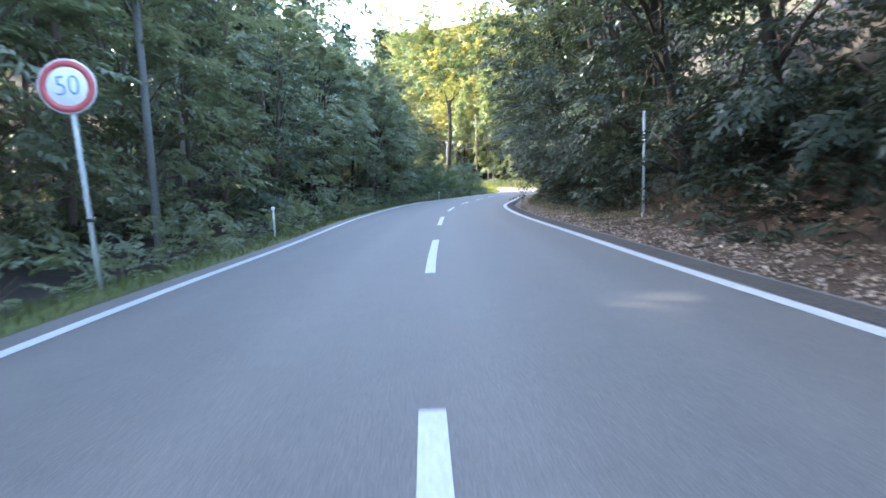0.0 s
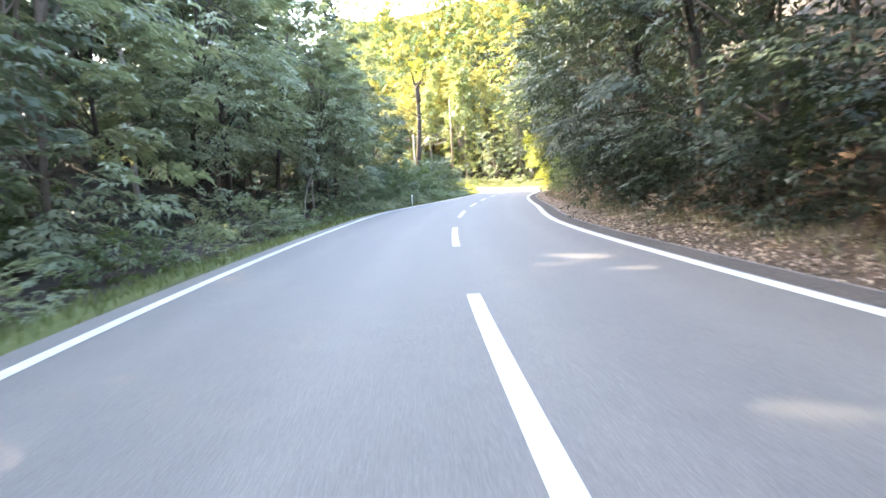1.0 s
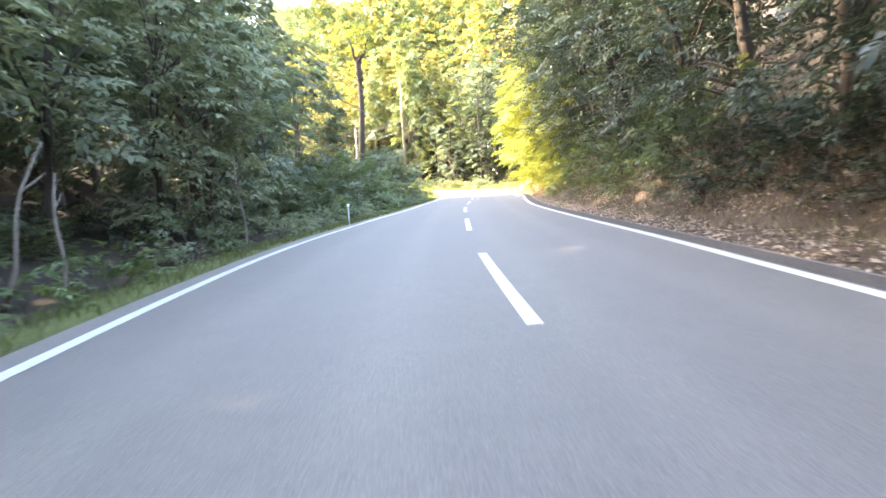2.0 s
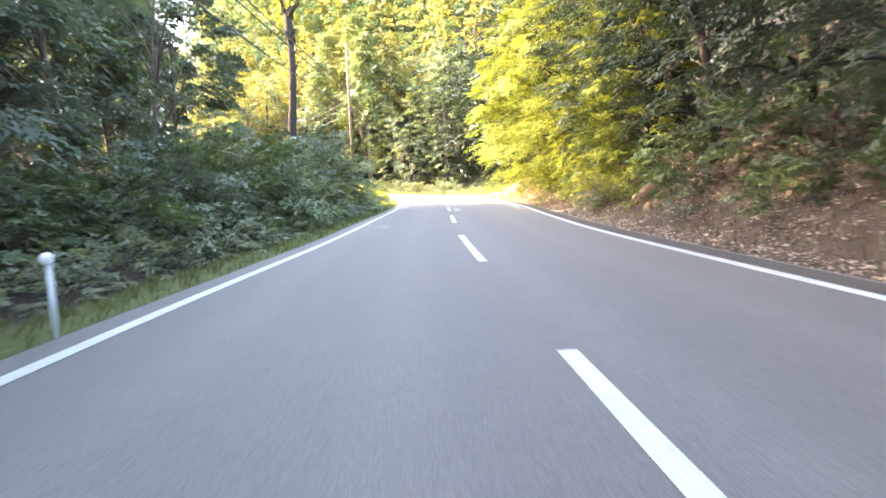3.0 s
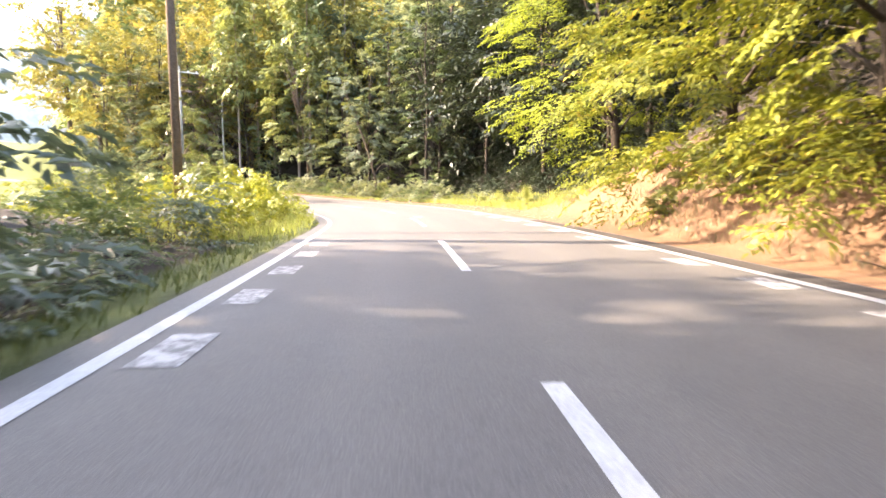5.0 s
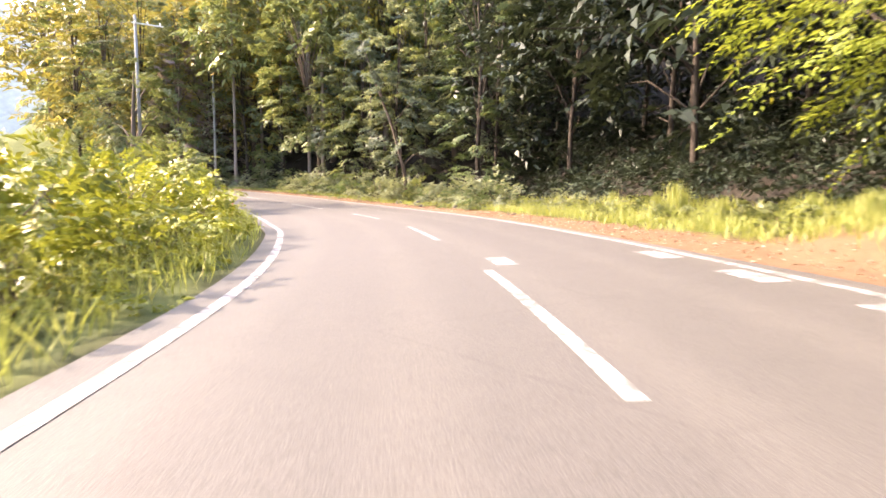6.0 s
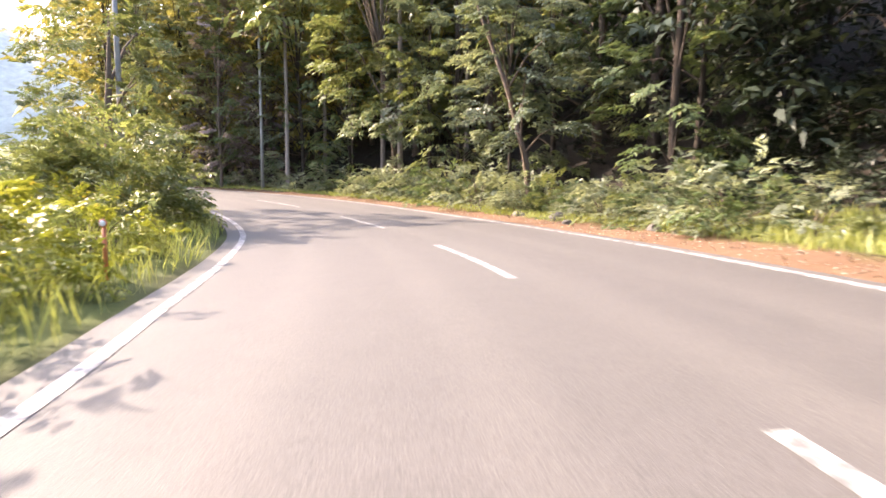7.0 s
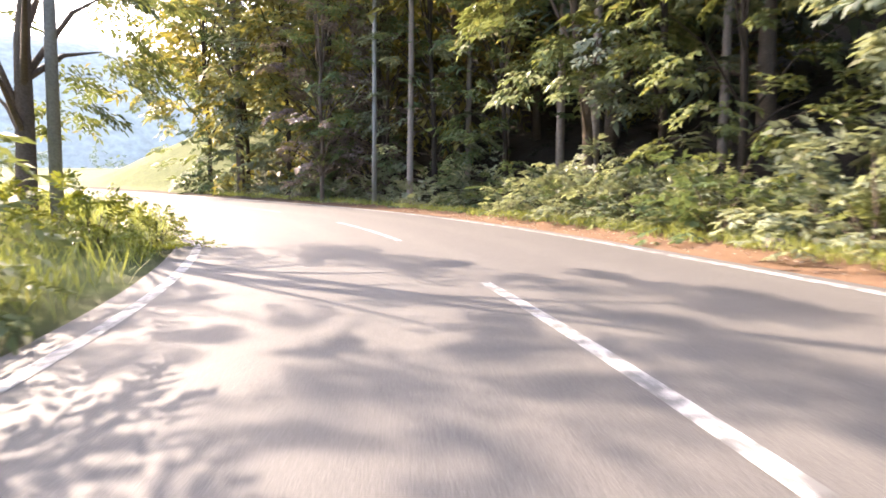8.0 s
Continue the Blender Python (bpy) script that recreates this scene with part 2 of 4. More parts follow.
def foliage(rng, centres, radii, per, length, width, flat=0.45, out=None):
    """Leafy twigs round the given centres, pointing outwards and drooping a little."""
    m = 8
    nt = max(1, round(per / m))
    c, r = np.repeat(centres, nt, 0), np.repeat(radii, nt)[:, None]
    o = np.repeat(unit(out if out is not None else centres - centres.mean(0)), nt, 0)
    n = len(c)
    # twigs fan out from the middle of each spray, in layers
    start = c + rng.normal(0, 0.33, (n, 3)) * r * (1, 1, flat * 1.6)
    way = unit(o * 0.55 + rng.normal(0, 0.7, (n, 3)) * (1, 1, flat * 1.4) + (0, 0, -0.08))
    up = unit(np.array([0, 0, 1.0]) + rng.normal(0, 0.3, (n, 3)) + 0.3 * o)
    side = unit(np.cross(way, up))
    reach = np.maximum(r * rng.uniform(0.5, 1.2, (n, 1)), length * 1.8)
    base, axis, normal = [], [], []
    for k in range(m):
        t = (k + 0.6) / m
        base.append(start + way * reach * t - np.array([0, 0, 0.22]) * reach * t * t)
        hand = 0.0 if k == m - 1 else (1.0 if k % 2 else -1.0)
        axis.append(way * 0.6 + side * hand * 0.85 + rng.normal(0, 0.2, (n, 3)) + (0, 0, -0.12))
        normal.append(up + rng.normal(0, 0.22, (n, 3)))
    return leaves(rng, np.concatenate(base), np.concatenate(axis), np.concatenate(normal), length, width)


def fans(rng, roots, ways, sizes, per, length, width, droop=0.3, thick=0.13):
    """Flat, arching, feather-shaped boughs: side twigs in two ranks along each, and leaves in two ranks along each twig."""
    m = 8
    nt = max(2, round(per / m))
    n = len(roots) * nt
    way = np.repeat(unit(np.asarray(ways, float)), nt, 0)
    c, r = np.repeat(np.asarray(roots, float), nt, 0), np.repeat(np.asarray(sizes, float), nt)[:, None]
    lean = np.repeat(rng.normal(0, 0.26, (len(roots), 3)), nt, 0)
    up = unit(np.array([0, 0, 1.0]) + lean - way * way[:, 2:3])
    side = unit(np.cross(way, up))
    t = np.tile((np.arange(nt) + 0.5) / nt, len(roots))[:, None] ** 0.8
    hand = np.tile(np.where(np.arange(nt) % 2, 1.0, -1.0), len(roots))[:, None]
    swing = np.radians(rng.uniform(25, 70, (n, 1))) * np.where(t > 0.93, 0.15, 1.0)
    twig = unit(way * np.cos(swing) + side * hand * np.sin(swing) + rng.normal(0, 0.08, (n, 3)))
    reach = r * (0.78 - 0.48 * t) * rng.uniform(0.65, 1.2, (n, 1))
    start = c + way * r * 1.35 * t + up * rng.normal(0, thick, (n, 1)) * r
    fall = np.array([0, 0, -1.0])
    across = unit(np.cross(twig, up))
    base, axis, normal = [], [], []
    for k in range(m):
        q = (k + 0.5) / m
        place = start + twig * reach * q
        far = np.linalg.norm(place - c, axis=1, keepdims=True) / r
        base.append(place + fall * droop * r * far * far * 0.5)
        turn = 0.0 if k == m - 1 else (1.0 if k % 2 else -1.0)
        axis.append(twig * 0.7 + across * turn * 0.8 + fall * 0.22 + rng.normal(0, 0.15, (n, 3)))
        normal.append(up + rng.normal(0, 0.2, (n, 3)))
    return leaves(rng, np.concatenate(base), np.concatenate(axis), np.concatenate(normal), length, width)


# ---- the plan of the road ----
STATIONS = [
    (0.0, -90, 3.6, 3.4), (-0.2, -40, 3.6, 3.4), (-0.1, -8, 3.5, 3.4), (0.15, 5, 3.45, 3.38), (0.6, 12.8, 3.4, 3.28), (1.45, 23.2, 3.7, 3.03), (2.75, 33, 3.9, 2.95),
    (4.85, 43.5, 4.25, 3.4), (7.1, 52.5, 3.85, 3.35), (9.4, 61.1, 3.2, 3.42), (11.9, 69.3, 3.1, 3.72), (14.9, 79, 3.05, 4.2), (18.0, 89.5, 3.2, 4.15), (20.3, 99, 3.3, 3.6),
    (21.5, 108.3, 3.85, 3.5), (21.6, 114, 4.25, 3.6), (21.2, 119, 4.3, 3.8), (20.1, 124.5, 4.05, 3.85), (18.2, 130, 3.9, 3.7), (15.4, 135.5, 3.9, 3.5), (11.6, 140.2, 3.8, 3.5),
    (6.8, 144, 3.7, 3.6), (1, 147, 3.6, 3.6), (-6, 149.5, 3.6, 3.6), (-20, 153, 3.5, 3.5), (-50, 159, 3.5, 3.5), (-100, 170, 3.5, 3.5)]


def spline(rows, step):
    """A smooth curve through rows, sampled closely."""
    p = np.array(rows, float)
    p = np.vstack([2 * p[0] - p[1], p, 2 * p[-1] - p[-2]])
    out = []
    for i in range(1, len(p) - 2):
        n = max(2, int(np.linalg.norm(p[i + 1, :2] - p[i, :2]) / step))
        for t in np.linspace(0, 1, n, endpoint=False):
            a, b, c, d = p[i - 1:i + 3]
            out.append(0.5 * (2 * b + (c - a) * t + (2 * a - 5 * b + 4 * c - d) * t ** 2 + (3 * b - a - 3 * c + d) * t ** 3))
    return np.array(out + [p[-2]])


LINE = spline(STATIONS, 0.5)
TAN = unit(np.gradient(LINE[:, :2], axis=0))
RIGHT = np.stack([TAN[:, 1], -TAN[:, 0]], 1)
ARC = np.r_[0, np.cumsum(np.linalg.norm(np.diff(LINE[:, :2], axis=0), axis=1))]


def s_at(y):
    """The arc length at which the road reaches y, before it turns aside."""
    return float(np.interp(y, LINE[:, 1], ARC))


def on_line(s):
    return [np.interp(s, ARC, LINE[:, k]) for k in range(4)] + [np.interp(s, ARC, RIGHT[:, k]) for k in range(2)]


def rise(t):
    t = np.clip(t, 0, 1)
    return t * t * (3 - 2 * t)


S_CLIMB, S_BANK0, S_BANK1 = s_at(117.5), s_at(84), s_at(104)


def road_z(s, d):
    """The road's height: level, then climbing round the bend, which is banked."""
    u = np.clip(s - S_CLIMB, 0, None)
    climb = np.where(u < 14, 0.5 * 0.052 / 14 * u ** 2, 0.052 * 7 + 0.052 * (u - 14))
    climb = np.where(u > 55, 0.052 * 48 + 0.02 * (u - 55), climb)
    return climb + 0.035 * rise((s - S_BANK0) / (S_BANK1 - S_BANK0)) * (1 - rise((s - S_CLIMB - 50) / 20)) * (d + 1.9)


def road_point(s, d, lift=0.0):
    cx, cy, _, _, rx, ry = on_line(s)
    return np.array([cx + d * rx, cy + d * ry, float(road_z(s, d)) + lift])


def nearest(x, y):
    """Arc length and sideways place (right positive) of points of the plan."""
    x, y = np.asarray(x, float).ravel(), np.asarray(y, float).ravel()
    s, d, wl, wr = (np.empty(len(x)) for _ in range(4))
    for a in range(0, len(x), 4000):
        dx, dy = x[a:a + 4000, None] - LINE[None, ::2, 0], y[a:a + 4000, None] - LINE[None, ::2, 1]
        k = 2 * np.argmin(dx ** 2 + dy ** 2, 1)
        ex, ey = x[a:a + 4000] - LINE[k, 0], y[a:a + 4000] - LINE[k, 1]
        side = ex * RIGHT[k, 0] + ey * RIGHT[k, 1]
        along = ex * TAN[k, 0] + ey * TAN[k, 1]
        s[a:a + 4000], d[a:a + 4000] = ARC[k] + along, np.where(side >= 0, 1, -1) * np.sqrt(np.maximum(side ** 2 + np.maximum(np.abs(along) - 1, 0) ** 2, 0))
        wl[a:a + 4000], wr[a:a + 4000] = LINE[k, 2], LINE[k, 3]
    return s, d, wl, wr


def lumps(x, y, size, seed=0.0):
    """Smooth uneven heights between -1 and 1, from crossed waves."""
    a = np.sin(x / size * 1.7 + seed) * np.cos(y / size * 1.3 + 1.7 * seed) + 0.6 * np.sin((x + y) / size * 2.9 + 2.1 * seed) + 0.5 * np.cos((x - 1.4 * y) / size * 3.7 + seed)
    return a / 2.1


def ground_height(x, y):
    x, y = np.asarray(x, float).ravel(), np.asarray(y, float).ravel()
    s, d, wl, wr = nearest(x, y)
    z = road_z(s, np.clip(d, -5, 5))
    er, el = d - wr - margin(s), -d - wl - 0.4
    cut = 1 - rise((s - s_at(93)) / 11)
    # the cutting beside the road: a strip of litter, a steep face, then the wooded hill
    e = np.clip(er, 0, None)
    foot = 1.1 + 1.2 * (1 - rise((s - s_at(34)) / 16))
    face = 0.08 * np.clip(e, 0, foot) + 0.85 * np.clip(e - foot - 0.35 * lumps(x, y, 2.5), 0, 4.5) + 0.6 * np.clip(e - foot - 4.5, 0, 45)
    open_side = 0.05 * np.clip(e, 0, 5) + 0.5 * np.clip(e - 5, 0, 21) + 0.95 * np.clip(e - 26, 0, 62)
    open_side = open_side * (1 - 0.9 * rise((s - s_at(147.2)) / 30) * (1 - rise((x + 18) / 10)))
    right = np.where(er > 0, cut * face + (1 - cut) * open_side, 0)
    e = np.clip(el, 0, None)
    shut = 1 - rise((s - s_at(92)) / 16)
    wooded = -0.12 * np.clip(e, 0, 2.0) + 0.14 * np.clip(e - 3, 0, 9) + 0.5 * np.clip(e - 12, 0, 50)
    valley = 0.12 * np.clip(e, 0, 3.0) - 0.10 * np.clip(e - 4, 0, 60) + 0.42 * np.clip(e - 170, 0, 160)
    left = np.where(el > 0, shut * wooded + (1 - shut) * valley, 0)
    off = np.maximum(er, el)
    rough = rise(off / 1.5) * (0.07 * lumps(x, y, 0.9, 2.0) + 0.05 * lumps(x, y, 0.37, 4.0)) + rise((off - 3) / 8) * 0.35 * lumps(x, y, 4.0, 1.0) + rise((off - 60) / 60) * 7 * lumps(x, y, 45, 3.0)
    return np.where(off > -0.05, z + right + left + rough - 0.03, z - 0.10)


def margin(s):
    """How far the asphalt goes on outside the right line: a gutter's width, then hardly at all round the bend."""
    return 0.6 - 0.32 * rise((s - s_at(94)) / 7)


def gz(x, y):
    return float(ground_height([x], [y])[0])


def beside(y, e, side):
    """A place e metres outside the edge line, level with y on the road's middle; side 1 right, -1 left."""
    s = s_at(y)
    cx, cy, wl, wr, rx, ry = on_line(s)
    d = side * (e + (wr if side > 0 else wl))
    return cx + d * rx, cy + d * ry


# ---- ground, road and its paint ----
def axis_steps(lo, hi, fine_lo, fine_hi, fine):
    a = list(np.arange(fine_lo, fine_hi + 1e-6, fine))
    step, v = fine, fine_lo
    while v > lo:
        step = min(step * 1.35, 40)
        v -= step
        a.insert(0, v)
    step, v = fine, fine_hi
    while v < hi:
        step = min(step * 1.35, 40)
        v += step
        a.append(v)
    return np.array(a)


def build_ground():
    xs, ys = axis_steps(-900, 900, -14, 40, 0.55), axis_steps(-700, 1100, -6, 156, 0.55)
    X, Y = np.meshgrid(xs, ys)
    Z = ground_height(X, Y)
    nx, ny = len(xs), len(ys)
    idx = np.arange(nx * ny).reshape(ny, nx)
    quads = np.stack([idx[:-1, :-1], idx[:-1, 1:], idx[1:, 1:], idx[1:, :-1]], -1).reshape(-1, 4)
    me = smooth(mesh_from("ground", np.stack([X.ravel(), Y.ravel(), Z], 1), quads, SOIL))
    s, d, wl, wr = nearest(X, Y)
    er, el = d - wr, -d - wl
    u = 0.5 + 0.5 * lumps(X.ravel(), Y.ravel(), 1.3, 5.0)
    bare = rise((s - s_at(69)) / 14) * (1 - rise((s - s_at(140)) / 10))
    clay = np.where(er > 0, (0.2 + 0.8 * bare) * (1 - rise((er - 3.2 - 1.5 * u) / 1.5)), 0)
    verge = rise((s - s_at(97)) / 6)
    turf = np.where(er > 0, verge * rise((er - 1.5 - 0.7 * u) / 0.6) * np.maximum(1 - rise((er - 4.5) / 2), rise((s - s_at(147.5)) / 6)), 0) + np.where(el > 0, rise((el - 0.25) / 0.4) * np.where(verge > 0, 1, 0.8 * (1 - rise((el - 1.5) / 1.0))), 0)
    far = rise((np.maximum(er, el) - 50) / 20)
    for key, w in (("clay", clay), ("turf", np.clip(turf + far, 0, 1))):
        me.attributes.new(key, "FLOAT", "POINT").data.foreach_set("value", w.astype(np.float32))
    tagged(new("ground", me), "uneven forest floor with bare clay and rough turf beside the road", "ground", kind="structure")


def strip(s0, s1, da, db, lift, step=0.5, cols=1, skirt=0.0):
    """A strip of the road between two sideways places, each a number or a function of the arc length."""
    n = max(2, int((s1 - s0) / step) + 1)
    rows = []
    for s in np.linspace(s0, s1, n):
        a = da(s) if callable(da) else da
        b = db(s) if callable(db) else db
        row = [road_point(s, a + (b - a) * k / cols, lift) for k in range(cols + 1)]
        if skirt:
            row = [row[0] - (0, 0, skirt)] + row + [row[-1] - (0, 0, skirt)]
        rows.append(row)
    m = len(rows[0])
    verts = np.array(rows).reshape(-1, 3)
    idx = np.arange(n * m).reshape(n, m)
    return verts, np.stack([idx[:-1, :-1], idx[:-1, 1:], idx[1:, 1:], idx[1:, :-1]], -1).reshape(-1, 4)


def left_line(s):
    return -on_line(s)[2]


def right_line(s):
    return on_line(s)[3]


S_END = ARC[-1] - 1
build_ground()
road = tagged(new("road", flat_faced(mesh_from("road", *strip(1, S_END, lambda s: left_line(s) - 0.42, lambda s: right_line(s) + margin(s) + 0.05, 0, 0.8, 10, 0.12), ASPHALT))),
              "worn grey asphalt two-lane mountain road", "road", kind="structure")
lanes = np.array([v.co for v in road.data.vertices])
road.data.attributes.new("across", "FLOAT", "POINT").data.foreach_set("value", nearest(lanes[:, 0], lanes[:, 1])[1].astype(np.float32))
S_WORN = s_at(93)
for a, b, paint, note in ((1, S_WORN, PAINT, "solid white edge line"), (S_WORN, S_END, PAINT_WORN, "worn patchy white edge line")):
    part("edge_line", mesh_from("edge_line", *strip(a, b, lambda s: left_line(s) - 0.08, lambda s: left_line(s) + 0.08, 0.006, 0.8), paint), road, note)
    part("edge_line", mesh_from("edge_line", *strip(a, b, lambda s: right_line(s) - 0.09, lambda s: right_line(s) + 0.09, 0.006, 0.8), paint), road, note)
S_DASH = s_at(12.8)
PERIOD = (s_at(119.1) - S_DASH) / 11
for k in range(-8, 17):
    end = S_DASH + k * PERIOD
    part("centre_dash", mesh_from("centre_dash", *strip(end - 5.0, end, -0.075, 0.075, 0.006), PAINT if end < S_WORN else PAINT_WORN), road, "white centre line dash")
# slow-down bars inside the lines before the bend
for k in range(13):
    s = s_at(75) + 2.15 * k
    part("slow_bar", mesh_from("slow_bar", *strip(s, s + 0.9, lambda v: right_line(v) - 0.65, lambda v: right_line(v) - 0.22, 0.006), PAINT_WORN), road, "worn white slow-down bar")
    if k < 5:
        part("slow_bar", mesh_from("slow_bar", *strip(s + 6, s + 6.9, lambda v: left_line(v) + 0.22, lambda v: left_line(v) + 0.6, 0.006), PAINT_WORN), road, "worn white slow-down bar")
    if k in (0, 1, 12):
        part("slow_bar", mesh_from("slow_bar", *strip(s, s + 0.9, 0.25, 0.6, 0.006), PAINT_WORN), road, "worn white slow-down bar")
# the gutter outside the edge line is darker than the lanes
part("gutter", smooth(mesh_from("gutter", *strip(s_at(-60), s_at(96), lambda s: right_line(s) + 0.14, lambda s: right_line(s) + 0.57, 0.006, 0.8, 2), GUTTER)), road, "dark asphalt gutter strip")


# ---- plants ----
def broad_meshes(seed, height, radius, low, lean, count, leaf, mat, bark=None, sprays=70, stem=0.16, flat=0.3, limbs=16, front=0.0, boughs=0):
    """Trunk and crown of a broad-leaved tree that leans towards its own +x."""
    rng = np.random.default_rng(seed)
    mid = np.array([lean, 0, (height + low) / 2])
    half = np.array([radius, radius * 0.95, (height - low) / 2])
    if boughs:   # tiers of flat boughs with dark gaps between
        h = low + (height - low) * (np.arange(boughs) + rng.uniform(0, 1, boughs)) / boughs
        a = rng.uniform(-np.pi, np.pi, boughs)
        a = np.where(rng.random(boughs) < front, a * 0.55, a)   # fuller towards the light
        q = (h - low) / (height - low)
        wide = radius * np.sqrt(np.clip(1.02 - (2 * q - 0.85) ** 2 / 1.4, 0.08, 1)) * rng.uniform(0.6, 1.0, boughs)
        size = radius * rng.uniform(0.14, 0.36, boughs) * (1.15 - 0.4 * q)
        ways = np.stack([np.cos(a), np.sin(a), rng.normal(0.0, 0.22, boughs) + 0.5 * (q - 0.35)], 1)
        stem_x = lean * q
        c = np.stack([stem_x + np.cos(a) * np.maximum(wide - size, 0.2), np.sin(a) * np.maximum(wide - size, 0.2), h], 1)
        c[:, 2] = np.maximum(c[:, 2], 0.25)
        crown = fans(rng, c, ways, size, count // boughs, leaf, leaf * 0.42, 0.3)
        sprays = boughs
    else:
        v = unit(rng.normal(0, 1, (sprays, 3)))
        v[:, 0] = np.where(rng.random(sprays) < front, np.abs(v[:, 0]), v[:, 0])
        c = mid + v * half * rng.uniform(0.45, 1.08, (sprays, 1)) + rng.normal(0, 0.25, (sprays, 3))
        c[:, 2] = np.maximum(c[:, 2], low * 0.7)
        r = radius * rng.uniform(0.2, 0.38, sprays)
        out = c - np.array([lean * 0.4, 0, height * 0.35])
        out[:, 2] *= 0.35
        crown = foliage(rng, c, r, count // sprays, leaf, leaf * 0.42, flat, out)
    bend = np.array([[0, 0, -0.3], [0.1 * lean, 0.05, height * 0.2], [0.35 * lean, -0.1, height * 0.45], [0.7 * lean, 0.1, height * 0.7], [lean, 0, height * 0.93]])
    pieces = [tube(bend, stem * np.array([1.25, 1.0, 0.8, 0.5, 0.15]), 8)]
    for k in rng.permutation(sprays)[:limbs]:
        z = np.clip(c[k, 2] * rng.uniform(0.5, 0.8), height * 0.1, height * 0.85)
        start = np.array([np.interp(z, bend[:, 2], bend[:, i]) for i in range(3)])
        way = c[k] - start
        elbow = start + way * 0.5 + (0, 0, 0.12 * np.linalg.norm(way))
        pieces.append(tube([start, elbow, c[k]], stem * np.array([0.42, 0.26, 0.08]), 5))
    return smooth(mesh_from("trunk", *joined(pieces), bark or BARK)), mesh_from("crown", *crown, mat)


def cedar_meshes(seed, height, bare, radius, count, leaf=0.5, mat=None, bark=None):
    """A straight pole-like trunk with stubs, and a narrow crown of drooping sprays high up."""
    rng = np.random.default_rng(seed)
    bend = np.array([[0, 0, -0.3], [0.05, 0, height * 0.3], [0.0, 0.08, height * 0.6], [0, 0, height]])
    pieces = [tube(bend, np.array([0.18, 0.14, 0.10, 0.03]), 9)]
    for k in range(14):
        z, a = rng.uniform(height * 0.12, bare), rng.uniform(0, 6.28)
        pieces.append(tube([(0, 0, z), (0.5 * math.cos(a), 0.5 * math.sin(a), z + rng.uniform(-0.1, 0.2))], [0.025, 0.008], 4))
    sprays = 60
    z = rng.uniform(bare, height, sprays)
    a = rng.uniform(0, 6.28, sprays)
    rr = radius * (1.05 - (z - bare) / (height - bare)) * rng.uniform(0.35, 1.0, sprays)
    c = np.stack([rr * np.cos(a), rr * np.sin(a), z - 0.25 * rr], 1)
    out = np.stack([np.cos(a), np.sin(a), -0.5 + 0 * a], 1)
    crown = foliage(rng, c, 0.75 + 0.35 * rr, count // sprays, leaf, leaf * 0.35, 0.5, out)
    return smooth(mesh_from("trunk", *joined(pieces), bark or BARK_PALE)), mesh_from("crown", *crown, mat or LEAF_CEDAR)


def shrub_meshes(seed, radius, height, count, leaf, mat, sprays=34):
    rng = np.random.default_rng(seed)
    v = unit(rng.normal(0, 1, (sprays, 3)))
    v[:, 2] = np.abs(v[:, 2])
    c = v * (radius, radius, height * 0.85) * rng.uniform(0.35, 0.92, (sprays, 1))
    c[:, 2] = np.maximum(c[:, 2], 0.12)
    crown = fans(rng, c, v * (1, 1, 0.55) + rng.normal(0, 0.2, (sprays, 3)), radius * rng.uniform(0.25, 0.48, sprays), count // sprays, leaf, leaf * 0.42, 0.4, 0.12)
    pieces = [tube([(0.1 * p[0], 0.1 * p[1], -0.15), (0.5 * p[0], 0.5 * p[1], 0.6 * p[2]), tuple(p)], [0.02, 0.013, 0.004], 4) for p in c[:14]]
    return smooth(mesh_from("stem", *joined(pieces), BARK)), mesh_from("leafage", *crown, mat)


def plant(name, meshes, x, y, size, turn, label, category, group="", sink=0.0):
    ob = tagged(new(name), label, category, group)
    wood, green = meshes
    part(wood.name.split(".")[0], wood, ob)
    tagged(part(green.name.split(".")[0], green, ob), kind="stuff")
    ob.matrix_world = pose(x, y, gz(x, y) - sink, 0, 0, turn) @ Matrix.Diagonal((*size, 1)) if hasattr(size, "__len__") else pose(x, y, gz(x, y) - sink, 0, 0, turn) @ Matrix.Scale(size, 4)
    return ob


def facing(y, side):
    """The turn in degrees that points a plant's +x at the road."""
    s = s_at(y)
    rx, ry = on_line(s)[4:]
    return math.degrees(math.atan2(-side * ry, -side * rx))


rng = np.random.default_rng(7)
BANK_TREES = [broad_meshes(11 + k, 8.8 + k, 3.8 + 0.3 * k, 1.2, 1.6, 8300, 0.165, LEAF_DIMMED, BARK_DARK, front=0.7, boughs=92) for k in range(4)]
BACK_TREES = [broad_meshes(31 + k, 13 + 1.5 * k, 4.6, 1.6, 0.8, 2050, 0.63, LEAF_DARK if k != 1 else LEAF_MID, sprays=80, stem=0.22) for k in range(3)]
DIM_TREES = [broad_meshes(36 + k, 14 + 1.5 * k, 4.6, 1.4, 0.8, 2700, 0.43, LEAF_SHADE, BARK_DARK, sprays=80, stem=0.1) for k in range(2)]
SUNNY_TREES = [broad_meshes(41 + k, 9.5 + k, 4.0, -0.4, 1.5, 15000, 0.16, LEAF_YELLOW, BARK_DARK, front=0.6, boughs=100) for k in range(3)]
HAZEL_TREES = [broad_meshes(51 + k, 9 + 1.2 * k, 3.3, 0.3, 0.9, 5000, 0.24, (LEAF_DARK, LEAF_VEILED, LEAF_VEILED)[k], stem=0.09, front=0.5, boughs=72) for k in range(3)]
